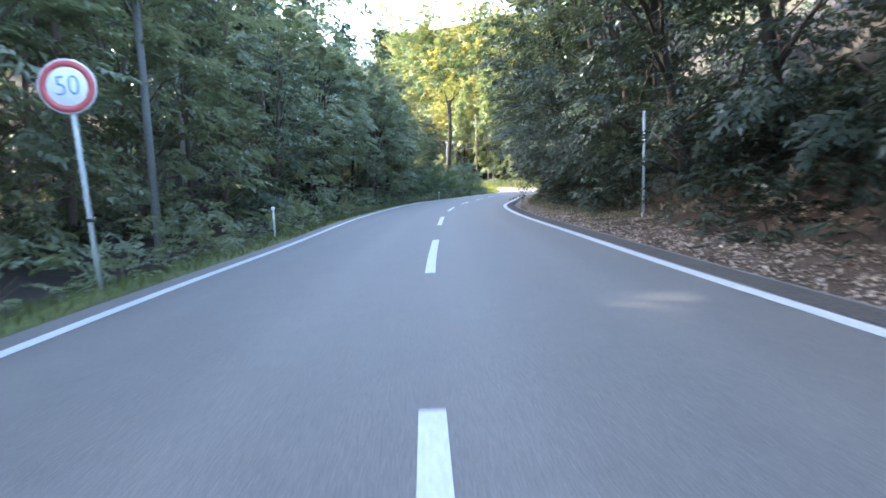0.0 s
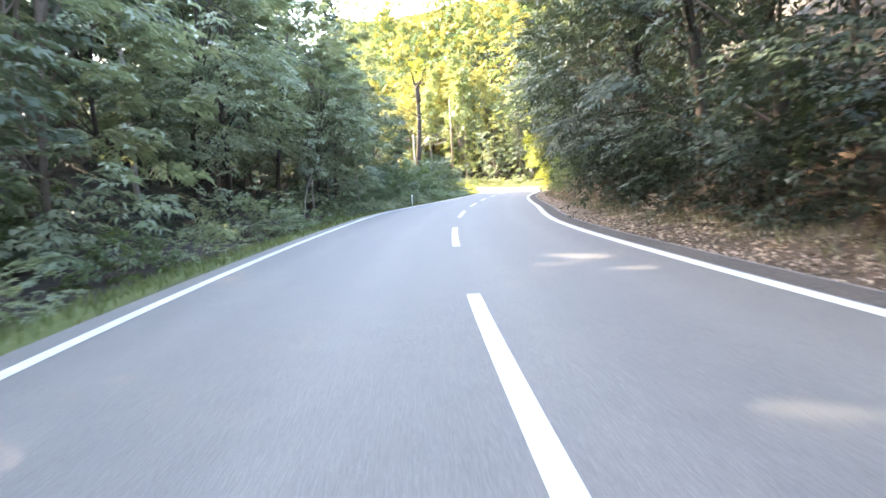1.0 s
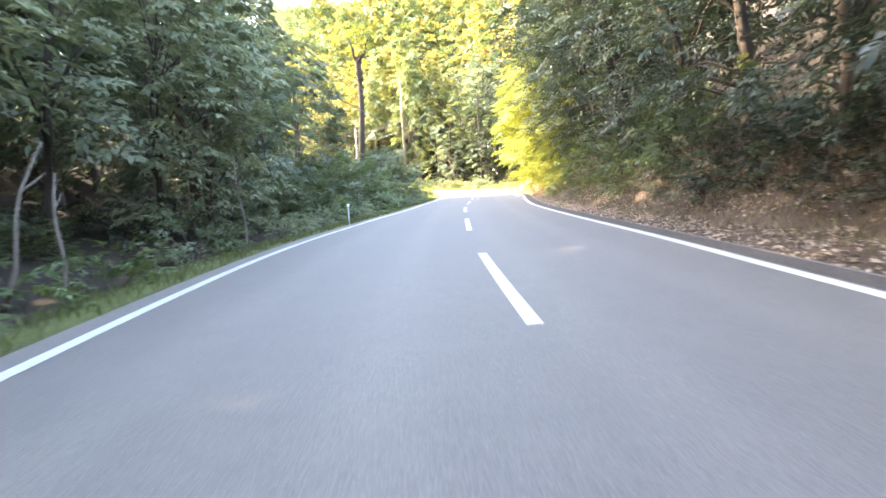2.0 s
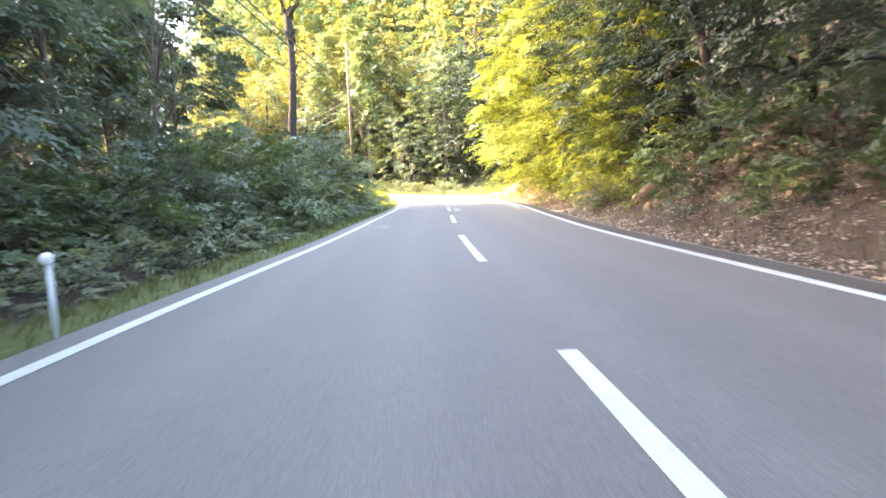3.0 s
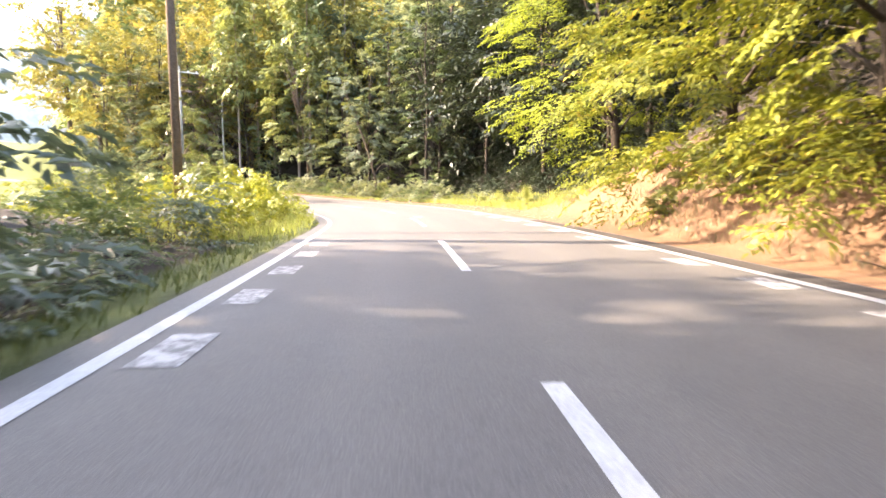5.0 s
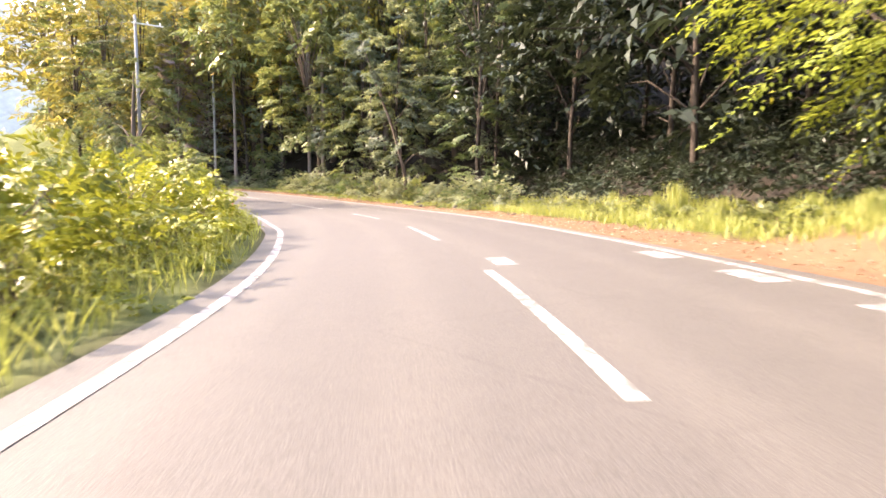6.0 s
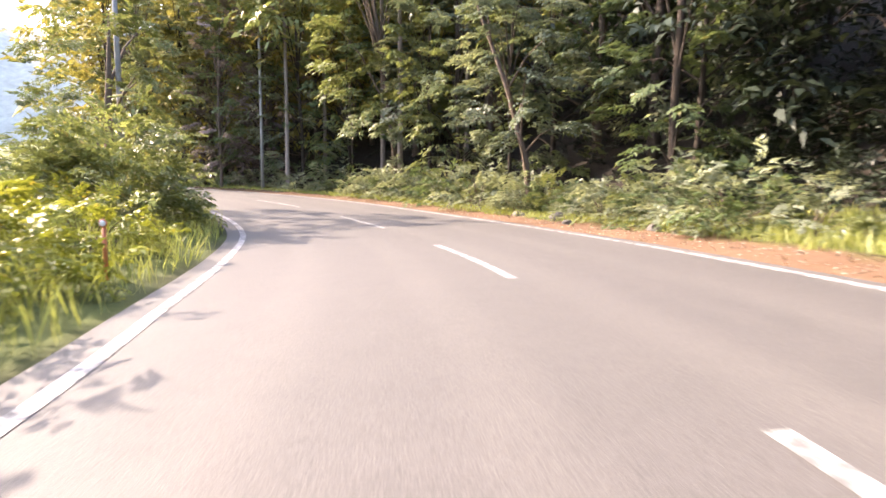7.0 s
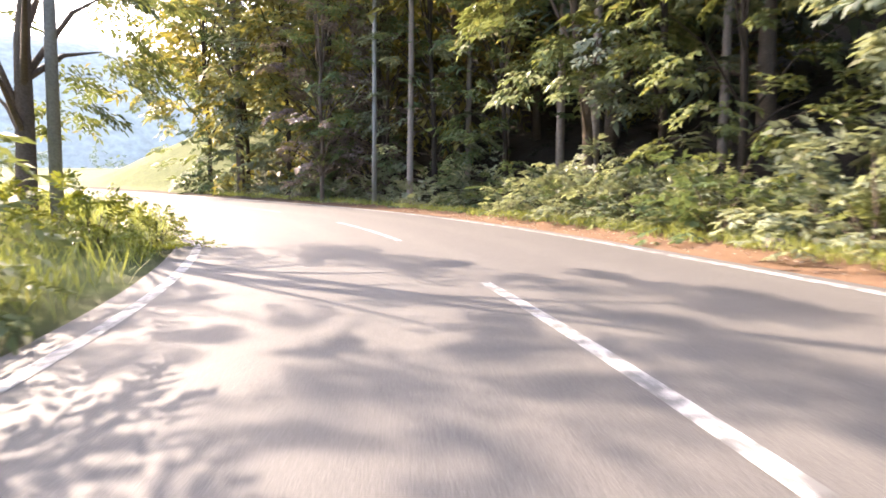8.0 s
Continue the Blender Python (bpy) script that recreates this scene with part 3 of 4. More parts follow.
HIGH_TREES = [broad_meshes(56 + k, 9.6 + k, 3.7, 2.9, 1.2, 5000, 0.24, (LEAF_VEILED, LEAF_DARK)[k], BARK_DARK, stem=0.09, front=0.5, boughs=70) for k in range(2)]
CEDARS = [cedar_meshes(61 + k, 24 + 2 * k, 9 + k, 3.0, 1450, 0.9) for k in range(3)]
TALL_TREES = [cedar_meshes(161 + k, 25 + 2 * k, 12.5 + k, 3.8, 1900, 0.8, (LEAF_OLIVE, LEAF_GOLD, LEAF_OLIVE)[k], BARK_PALE) for k in range(3)]
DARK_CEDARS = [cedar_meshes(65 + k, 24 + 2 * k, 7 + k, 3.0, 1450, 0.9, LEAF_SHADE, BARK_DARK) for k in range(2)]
EDGE_TREES = [broad_meshes(71 + k, 16 + 2 * k, 3.9, 0.4, 1.0, 6600, 0.28, (LEAF_MID, LEAF_OLIVE, LEAF_VEILED)[k], BARK_DARK, stem=0.13, front=0.6, boughs=84) for k in range(3)]
INNER_TREES = [broad_meshes(171 + k, 16 + 2 * k, 3.9, 2.0, 1.0, 2600, 0.42, (LEAF_MID, LEAF_DARK, LEAF_MID)[k], sprays=90, stem=0.13) for k in range(3)]
GOLD_TREES = [broad_meshes(76 + k, 15 + 2 * k, 4.6, 2.0, 0.6, 2800, 0.56, LEAF_GOLD, sprays=80, stem=0.2) for k in range(2)]
SHRUBS = [shrub_meshes(81 + k, 1.2, 1.5 + 0.2 * k, 1100, 0.155, LEAF_MID if k != 1 else LEAF_DARK) for k in range(4)]
BANK_SHRUBS = [shrub_meshes(86 + k, 1.25, 1.6 + 0.2 * k, 1040, 0.16, LEAF_DIMMED, 40) for k in range(2)]
BIG_SHRUBS = [shrub_meshes(91 + k, 2.3, 3.6, 4600, 0.18, LEAF_DARK if k == 1 else LEAF_MID, 80) for k in range(3)]
PALE_SHRUBS = [shrub_meshes(105 + k, 1.25, 1.5 + 0.3 * k, 1700, 0.12, LEAF_VEILED, 48) for k in range(2)]
BIG_SUNNY = shrub_meshes(95, 2.3, 3.4, 3400, 0.22, LEAF_OLIVE, 70)
BRIGHT_SHRUBS = [shrub_meshes(101 + k, 1.1, 1.2, 1100, 0.18, LEAF_YELLOW if k else LEAF_OLIVE) for k in range(2)]

# the cutting on the right: shrubs on the face, trees that lean over the road
for y in np.r_[np.arange(-3, 72, 3.9), np.arange(74.5, 93, 3.1)]:
    yy, sunny = y + rng.uniform(-0.8, 0.8), y > 72
    if sunny:
        x, q = beside(yy, rng.uniform(3.7, 4.5), 1)
        plant("tree", SUNNY_TREES[int(rng.integers(3))], x, q, rng.uniform(0.98, 1.18), facing(yy, 1) + rng.uniform(-30, 30), "yellow-green broad-leaved tree leaning over the road from the bank", "tree", "trees on the cutting", 0.5)
    else:
        x, q = beside(yy, rng.uniform(3.8, 4.6), 1)
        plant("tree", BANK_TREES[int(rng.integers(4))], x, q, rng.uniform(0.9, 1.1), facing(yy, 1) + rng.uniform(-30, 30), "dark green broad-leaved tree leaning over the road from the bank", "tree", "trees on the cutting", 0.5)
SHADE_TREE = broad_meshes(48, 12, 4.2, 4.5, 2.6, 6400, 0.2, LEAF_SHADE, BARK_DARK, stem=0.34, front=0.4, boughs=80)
for y, e in ((66.5, 4.5), (71.5, 5.3)):
    x, q = beside(y, e, 1)
    plant("tree", SHADE_TREE, x, q, 1.0, facing(y, 1) + 9 * (y - 69), "thick dark-trunked tree leaning over the bank", "tree", "trees on the cutting", 0.3)
for y, e, sc in ((66.2, 3.3, 0.6), (67.8, 3.7, 0.66)):
    x, q = beside(y, e, 1)
    plant("tree", SUNNY_TREES[1], x, q, sc, facing(y, 1), "small yellow-green tree growing on the clay bank", "tree", "trees on the cutting", 0.3)
OVERHANG = broad_meshes(46, 10.5, 4.6, 2.0, 1.4, 18000, 0.14, LEAF_FRESH, BARK_DARK, front=0.5, boughs=104)
plant("tree", OVERHANG, 28.7, 96.9, 1.1, facing(97.4, 1) - 30, "sunlit fresh green tree hanging over the grass verge", "tree", "trees on the cutting", 0.3)
for y in np.arange(-5, 98, 4.6):
    for e0 in (7.8, 12) if y > 50 else (7.8,):
        yy = y + rng.uniform(-1.5, 1.5)
        x, q = beside(yy, e0 + rng.uniform(-1, 1), 1)
        plant("tree", DIM_TREES[int(rng.integers(2))], x, q, rng.uniform(0.85, 1.1), rng.uniform(0, 360), "tall dark green broad-leaved tree on the wooded slope", "tree", "trees on the cutting", 0.4)
for y in np.arange(2, 95, 1.9):
    for e0, big in ((2.6, 0.6), (3.5, 0.95), (4.8, 1.1)):
        if (e0 == 4.8 and y > 44) or (abs(y - 14.9) < 3.4 and e0 < 4):
            continue
        if y < 46:
            x, q = beside(y + rng.uniform(-0.5, 0.5), e0 + 0.45 + rng.uniform(-0.3, 0.4), 1)
            plant("shrub", BANK_SHRUBS[int(rng.integers(2))], x, q, (big + 0.15) * rng.uniform(0.85, 1.2), rng.uniform(0, 360), "glossy-leaved shrub at the foot of the bank, its leaves darkened for shade", "shrub", "shrubs on the cutting", 0.2)
            continue
        yy = y + rng.uniform(-0.5, 0.5)
        x, q = beside(yy, e0 + rng.uniform(-0.35, 0.5), 1)
        k = int(rng.integers(4))
        kind = BRIGHT_SHRUBS[k % 2] if y > 70 and rng.random() < 0.7 else SHRUBS[k]
        size, turn = big * rng.uniform(0.75, 1.2) * (1.25 if y > 68 else 1.35 if e0 > 3 else 1.0), rng.uniform(0, 360)
        if y > 77 and e0 < 3 and k:
            continue   # bare clay shows below the sunlit trees
        plant("shrub", kind, x, q, size, turn, "leafy green shrub growing on the steep clay bank", "shrub", "shrubs on the cutting", 0.2)

for x, y, sc in ((8.2, 84.2, 1.6), (6.4, 79.2, 1.55), (4.0, 75.0, 1.4)):
    plant("shrub", BIG_SHRUBS[1], x, y, sc, 57 * y, "tall dense dark bush at the end of the shaded wood", "shrub", "roadside shrubs", 0.2)
DRY_SHRUB = shrub_meshes(111, 1.0, 1.1, 700, 0.16, LITTER)
for y, e in ((10, 3.4), (21, 3.1), (31, 2.8), (39, 3.0), (47, 2.9), (54, 3.2), (61, 2.9), (66, 3.0), (59, 3.7), (61.5, 4.2), (63.5, 3.4), (65, 4.4), (67.5, 3.8), (69.5, 2.6), (70.5, 4.3), (72, 3.6), (75.5, 3.1), (73, 2.7)):
    x, q = beside(y, e, 1)
    plant("shrub", DRY_SHRUB, x, q, rng.uniform(0.6, 0.95), 37 * y, "dry brown withered shrub on the clay bank", "shrub", "shrubs on the cutting", 0.15)

for y, e, sc in ((10.8, 3.6, 0.6), (12.4, 4.0, 0.6), (14.0, 4.1, 0.6), (15.6, 4.1, 0.6), (17.2, 4.0, 0.65), (18.6, 3.6, 0.6), (11.5, 4.6, 0.95), (13.0, 4.9, 1.0), (14.6, 4.8, 0.9), (16.2, 4.9, 1.0), (17.8, 4.6, 0.95), (13.8, 6.2, 1.2), (16.8, 6.3, 1.2), (19.4, 4.9, 1.0)):
    x, q = beside(y, e, 1)
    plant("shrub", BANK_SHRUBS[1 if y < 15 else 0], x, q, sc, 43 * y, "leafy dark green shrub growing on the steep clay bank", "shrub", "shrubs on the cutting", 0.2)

# the wooded side on the left
for y in np.arange(3, 86, 2.2):
    if 31 < y < 38:
        continue   # here the wood is open down to its floor
    yy = y + rng.uniform(-0.6, 0.6)
    x, q = beside(yy, rng.uniform(2.1, 3.2) if y < 56 else rng.uniform(2.1, 3.0), -1)
    k = int(rng.integers(4))
    plant("shrub", PALE_SHRUBS[k % 2] if rng.random() < 0.75 else SHRUBS[k], x, q, rng.uniform(0.6, 1.05), rng.uniform(0, 360), "leafy green shrub on the shaded roadside", "shrub", "roadside shrubs", 0.15)
for x, y, wide, tall in ((-4.1, 37.1, 1.3, 1.45), (-3.6, 38.5, 0.8, 0.95), (-5.3, 36.7, 0.9, 1.1), (-3.8, 33.2, 0.4, 0.5)):
    plant("shrub", PALE_SHRUBS[1], x, y, (wide, wide, tall), 31 * y, "pale green leafy shrub standing out on the roadside", "shrub", "roadside shrubs", 0.1)
for y, e, sc in ((57, 5.2, 0.85), (60.5, 4.2, 1.0), (64, 4.5, 1.25), (67.5, 4.8, 1.4), (70.5, 4.8, 1.45), (74, 4.4, 1.5), (77.5, 4.3, 1.45), (80.5, 4.1, 1.05), (66, 7.5, 1.1), (73, 7.5, 1.1), (90.8, 3.7, 0.95), (87.5, 3.4, 0.65), (16, 6.5, 0.6), (27, 5.4, 0.65), (29.5, 6.2, 0.7), (45, 5.4, 0.45), (52, 4.6, 0.65)):
    x, q = beside(y, e + 0.4, -1)
    plant("shrub", BIG_SHRUBS[int(rng.integers(3))], x, q, sc * 0.92, rng.uniform(0, 360), "large dense dark green bush beside the road", "shrub", "roadside shrubs", 0.2)
for y in np.arange(1, 57, 2.8):
    yy = y + rng.uniform(-1.2, 1.2)
    x, q = beside(yy, rng.uniform(5.4, 7.6), -1)
    plant("tree", HIGH_TREES[int(rng.integers(2))] if 32 < y < 50 else HAZEL_TREES[int(rng.choice([0, 1, 1, 2, 2]))], x, q, rng.uniform(0.9, 1.25), facing(yy, -1) + rng.uniform(-60, 60), "young green broad-leaved tree at the edge of the wood", "tree", "trees of the shaded wood", 0.2)
for y in np.r_[np.arange(-3, 46, 5.0), np.arange(47, 91, 3.1)]:
    for e0 in ((12.5, 18) if y > 46 else (13.5, 23)):
        yy = y + rng.uniform(-2, 2)
        x, q = beside(yy, e0 + rng.uniform(-1.5, 1.5), -1)
        x = min(x, 4.6 - 0.11 * (q - 48.3) - 3.5) if q > 55 else x
        if rng.random() < 0.2:
            plant("cedar", CEDARS[int(rng.integers(3))], x, q, rng.uniform(0.75, 0.95), rng.uniform(0, 360), "tall straight cedar with a bare grey trunk", "tree", "trees of the shaded wood", 0.3)
        else:
            plant("tree", (INNER_TREES if e0 < 14 else BACK_TREES)[int(rng.integers(3))], x, q, rng.uniform(0.76, 0.9) if q > 62 else rng.uniform(0.85, 1.1) if e0 < 14 else rng.uniform(1.3, 1.55) if q < 38 else rng.uniform(1.05, 1.25), rng.uniform(0, 360), "tall green broad-leaved tree in the shaded wood", "tree", "trees of the shaded wood", 0.3)

for x, y, k, sc in ((1.0, 79.5, 0, 1.1), (0.6, 73.5, 0, 1.15), (-0.6, 68.0, 0, 1.1), (-2.0, 62.5, 0, 1.15), (-2.8, 58.0, 0, 1.1), (-1.5, 85.0, 0, 1.1), (-4.6, 71.0, 0, 1.25), (-5.5, 63.5, 0, 1.25)):
    plant("tree", HAZEL_TREES[k], x, y, sc, 35 * y, "dense dark green tree at the end of the shaded wood", "tree", "trees of the shaded wood", 0.2)

# the dark wood round the outside of the bend
for x, y, k, sc in ((14.5, 146.5, 0, 0.9), (18.7, 151.0, 1, 1.0), (20.95, 144.7, 2, 1.0), (21.9, 142.1, 0, 1.05), (16.8, 150.5, 2, 0.9), (26.0, 141.5, 1, 0.9)):
    plant("tree", TALL_TREES[k], x, y, sc, 40 * k, "tall straight tree with a bare grey trunk and yellowish crown", "tree", "trees round the bend", 0.3)
for yy in np.arange(97, 149, 4.2):
    for e0 in (8.8, 12.5, 17) if yy < 126 else (11.5, 16, 23):
        x, q = beside(yy + rng.uniform(-1.5, 1.5), e0 + rng.uniform(-2, 2), 1)
        if e0 > 12 and rng.random() < 0.22:
            plant("cedar", DARK_CEDARS[int(rng.integers(2))], x, q, rng.uniform(0.8, 1.05), rng.uniform(0, 360), "tall straight dark-barked cedar in the dark wood", "tree", "trees round the bend", 0.3)
        else:
            plant("tree", DIM_TREES[int(rng.integers(2))] if yy < 128 else BACK_TREES[int(rng.integers(3))], x, q, rng.uniform(0.95, 1.3), rng.uniform(0, 360), "tall dark green broad-leaved tree in the dark wood", "tree", "trees round the bend", 0.3)
for y, e, k, sc in ((139.5, 5.4, 0, 0.8), (141.5, 4.6, 2, 0.9), (143.2, 4.4, 0, 1.0), (144.8, 4.2, 1, 0.85), (146.3, 4.4, 2, 1.0), (147.5, 4.2, 0, 0.9), (148.6, 4.4, 1, 1.0)):
    x, q = beside(y, e, 1)
    plant("tree", EDGE_TREES[k], x, q, sc, facing(y, 1) + rng.uniform(-40, 40), "slender broad-leaved tree at the sunlit edge of the wood", "tree", "trees round the bend", 0.2)
for x, y, k, sc in ((8, 153, 0, 1.0), (12, 156, 1, 1.2), (9, 163, 0, 1.3), (16, 153, 0, 1.2), (20, 158, 1, 1.2), (24, 150, 0, 1.1), (29, 146, 1, 1.1), (15, 165, 1, 1.4), (24, 166, 0, 1.4),
                    (3, 153.5, 1, 1.1), (-3, 166, 0, 1.2), (-8, 173, 1, 1.3)):
    plant("tree", GOLD_TREES[k], x, y, sc, 60 * x, "tall sunlit yellow-green tree above the bend", "tree", "trees round the bend", 0.3)
for y in np.arange(117, 149, 0.95):
    x, q = beside(y + rng.uniform(-0.3, 0.3), rng.uniform(2.4, 3.8), 1)
    plant("shrub", SHRUBS[int(rng.integers(4))] if rng.random() < 0.2 else PALE_SHRUBS[int(rng.integers(2))], x, q, rng.uniform(0.8, 1.25) + (0.22 if 126 < y < 141 else 0), rng.uniform(0, 360), "leafy green shrub at the foot of the dark wood", "shrub", "shrubs round the bend", 0.1)
for y, e, sc in ((101, 4.6, 0.6), (104.5, 5.2, 0.7), (109, 5.0, 0.75), (113, 4.4, 0.8), (116.2, 3.2, 0.95), (118.0, 2.9, 1.35), (119.4, 3.2, 1.3), (123, 2.6, 0.8), (126.5, 2.6, 0.75)):
    x, q = beside(y, e, 1)
    plant("shrub", PALE_SHRUBS[1] if y > 112 else BRIGHT_SHRUBS[0], x, q, sc, rng.uniform(0, 360), "sunlit pale green weedy shrub on the grass verge", "shrub", "shrubs round the bend", 0.1)

# the sunny side on the left of the bend
for x, y, sc, k in ((9.6, 120.5, 1.0, 1), (11.2, 114.2, 0.72, 0), (8.5, 111, 0.8, 1), (6.5, 118, 1.0, 0), (12.5, 105.5, 0.55, 1), (9.5, 103, 0.8, 0), (3, 124, 1.2, 1), (4.0, 108, 1.0, 0), (2, 132, 1.2, 1)):
    plant("shrub", BIG_SHRUBS[0] if k and y < 124 else BIG_SUNNY, x, y, sc, 73 * k + 40 * x, "big sunlit bush in the long grass inside the bend", "shrub", "bushes inside the bend", 0.2)
SUN_BUSH = shrub_meshes(121, 1.5, 1.9, 2700, 0.135, LEAF_YELLOW, 62)
for y, e, sc in ((98, 2.3, 0.9), (99.5, 3.6, 1.3), (101.5, 2.0, 0.8), (103, 3.4, 1.35), (105, 2.2, 0.9), (107, 3.6, 1.3), (109.5, 2.2, 0.85), (111.5, 3.3, 1.2), (114, 2.4, 0.9), (116, 3.2, 1.1), (118.5, 2.3, 0.8), (120.5, 3.0, 0.9), (95.5, 3.2, 1.1), (93.5, 4.2, 1.2)):
    x, q = beside(y, e, -1)
    plant("shrub", SUN_BUSH, x, q, sc, 61 * y, "bright yellow-green weedy bush in full sun beside the road", "shrub", "bushes inside the bend", 0.15)
for x, y, sc in ((13.0, 98.5, 0.9), (11.6, 130.9, 0.85), (10.6, 130.2, 0.8), (12.2, 131.8, 0.6), (11.6, 101.5, 1.1), (14.2, 103.2, 0.7), (13.9, 109, 0.8), (12.6, 112, 0.9), (13.4, 116.5, 0.8), (9.8, 107, 1.2), (7, 104, 1.3), (10.6, 96.5, 1.0)):
    plant("shrub", SUN_BUSH, x, y, sc, 50 * x, "bright yellow-green bush in full sun", "shrub", "bushes inside the bend", 0.15)
THIN_TREE = broad_meshes(133, 8.4, 3.2, 2.7, 0.3, 8200, 0.18, LEAF_OLIVE, stem=0.19, limbs=9, boughs=64)
plant("tree", THIN_TREE, 9.1, 132.1, 1.0, 20, "backlit broad-leaved tree inside the bend", "tree", "bushes inside the bend", 0.2)
ROUND_BUSH = shrub_meshes(97, 2.5, 5.0, 18000, 0.19, LEAF_OLIVE, 250)
plant("shrub", ROUND_BUSH, 12.3, 124.2, 0.92, 15, "tall round sunlit bush inside the bend", "shrub", "bushes inside the bend", 0.2)
HANGING_TREE = broad_meshes(153, 15, 4.3, 4.2, 2.2, 11000, 0.27, LEAF_OLIVE, stem=0.16, front=0.7, boughs=96)
plant("tree", HANGING_TREE, 21.6, 140.5, 1.0, 215, "tall sunlit green tree hanging over the bend", "tree", "trees round the bend", 0.2)
for x, q, sc, k in ((29.0, 134.0, 0.9, 1), (24.6, 136.2, 0.75, 1), (26.4, 132.6, 0.7, 2), (23.4, 139.0, 0.8, 2)):
    plant("tree", EDGE_TREES[k], x, q, sc, 225 + 20 * k, "leafy tree at the edge of the dark wood", "tree", "trees round the bend", 0.2)
for k in range(26):
    y = 97.5 + 0.78 * k
    x, q = beside(y, 2.6 + 2.8 * ((k * 0.618) % 1.0), 1)
    plant("shrub", BRIGHT_SHRUBS[0] if k % 3 else PALE_SHRUBS[k % 2], x, q, 0.32 + 0.3 * ((k * 0.381) % 1.0), 77 * k, "low sunlit weedy plant on the grass verge", "weed", "weeds on the verge", 0.08)
VINE_TREE = broad_meshes(151, 17, 2.7, 1.4, 0.2, 9000, 0.22, LEAF_MID, BARK_DARK, stem=0.14, boughs=90)
plant("tree", VINE_TREE, 29.4, 123.6, 1.0, 80, "tall narrow tree with dense hanging green foliage", "tree", "trees round the bend", 0.2)
LEANING_TREE = broad_meshes(132, 11, 3.4, 3.0, 3.0, 6000, 0.21, LEAF_DARK, BARK, stem=0.12, limbs=7, boughs=54)
plant("tree", LEANING_TREE, 26.3, 128.5, 1.0, 165, "slanting grey-trunked tree at the edge of the dark wood", "tree", "trees round the bend", 0.2)
for y, e, sc in ((122, 3.6, 0.55), (125.5, 3.7, 0.6), (128.5, 3.6, 0.55), (131.3, 3.4, 0.62), (133.6, 3.4, 0.6), (136, 3.2, 0.5)):
    x, q = beside(y, e, 1)
    plant("shrub", BIG_SUNNY if y < 132 else BIG_SHRUBS[2], x, q, sc, 50 * y, "dense leafy bush at the foot of the dark wood", "shrub", "shrubs round the bend", 0.15)


def pollard_meshes(seed):
    """A knobbly trunk cut back at the top, with a crooked limb, burrs and a thin tuft of leaves."""
    r = np.random.default_rng(seed)
    z = np.linspace(-0.3, 11.8, 26)
    line = np.stack([0.10 * np.sin(z * 0.55) - 0.02 * z, 0.08 * np.cos(z * 0.4), z], 1)
    rad = np.interp(z, [-0.3, 0.4, 9.8, 11.2, 11.8], [0.34, 0.25, 0.18, 0.22, 0.1]) * r.uniform(0.92, 1.1, 26)
    pieces = [tube(line, rad, 10)]
    top = line[-2]
    limb = [top, top + (-0.3, 0.1, 0.5), top + (-0.7, 0.2, 0.8), top + (-0.8, 0.2, 1.5), top + (-1.3, 0.1, 2.3)]
    pieces.append(tube(limb, [0.14, 0.15, 0.11, 0.08, 0.02], 7))
    limb2 = [top, top + (0.25, 0.0, 0.6), top + (0.2, 0.3, 1.2), top + (0.5, 0.2, 2.1)]
    pieces.append(tube(limb2, [0.13, 0.12, 0.07, 0.02], 7))
    for k in range(34):
        p = line[int(r.integers(14, 26)) if k < 14 else int(r.integers(21, 26))]
        a = r.uniform(0, 6.28)
        d = np.array([math.cos(a), math.sin(a), r.uniform(0.1, 0.8)])
        pieces.append(tube([p, p + d * 0.25, p + d * 0.3 + (0, 0, 0.2)], [0.09, 0.06, 0.015], 6))
    c = np.vstack([np.array(limb[2:]), np.array(limb2[1:]), top + r.normal(0, 0.7, (12, 3)) + (0, 0, 1.8)])
    crown = foliage(r, c, r.uniform(0.35, 0.7, len(c)), 48, 0.2, 0.09, 0.5, c - top + (0, 0, 0.3))
    return smooth(mesh_from("trunk", *joined(pieces), BARK_DARK)), mesh_from("crown", *crown, LEAF_YELLOW)


DRY_TREE = broad_meshes(161, 13, 3.0, 1.0, 0.2, 7000, 0.2, LEAF_MAUVE, stem=0.1, limbs=26, boughs=90)
for x, y, sc in ((12.6, 150.5, 1.1), (9.6, 148.8, 1.0)):
    plant("tree", DRY_TREE, x, y, sc, 70 * x, "half-bare tree with withered mauve-brown leaves", "tree", "trees round the bend", 0.2)
plant("tree", pollard_meshes(131), 7.2, 95.3, (1.45, 1.45, 1.28), 150, "tall cut-back tree with a bare knobbly dark trunk", "tree", "bushes inside the bend", 0.2)
ROUND_TREE = broad_meshes(141, 21, 5.0, 2.5, 0.3, 11000, 0.34, LEAF_VEILED, BARK_DARK, stem=0.26, boughs=120)
plant("tree", ROUND_TREE, 32.2, 130.0, 0.9, 30, "big round-crowned green tree above the bend", "tree", "trees round the bend", 0.3)
plant("tree", ROUND_TREE, 27.5, 149.0, 0.85, 170, "big round-crowned green tree above the bend", "tree", "trees round the bend", 0.3)


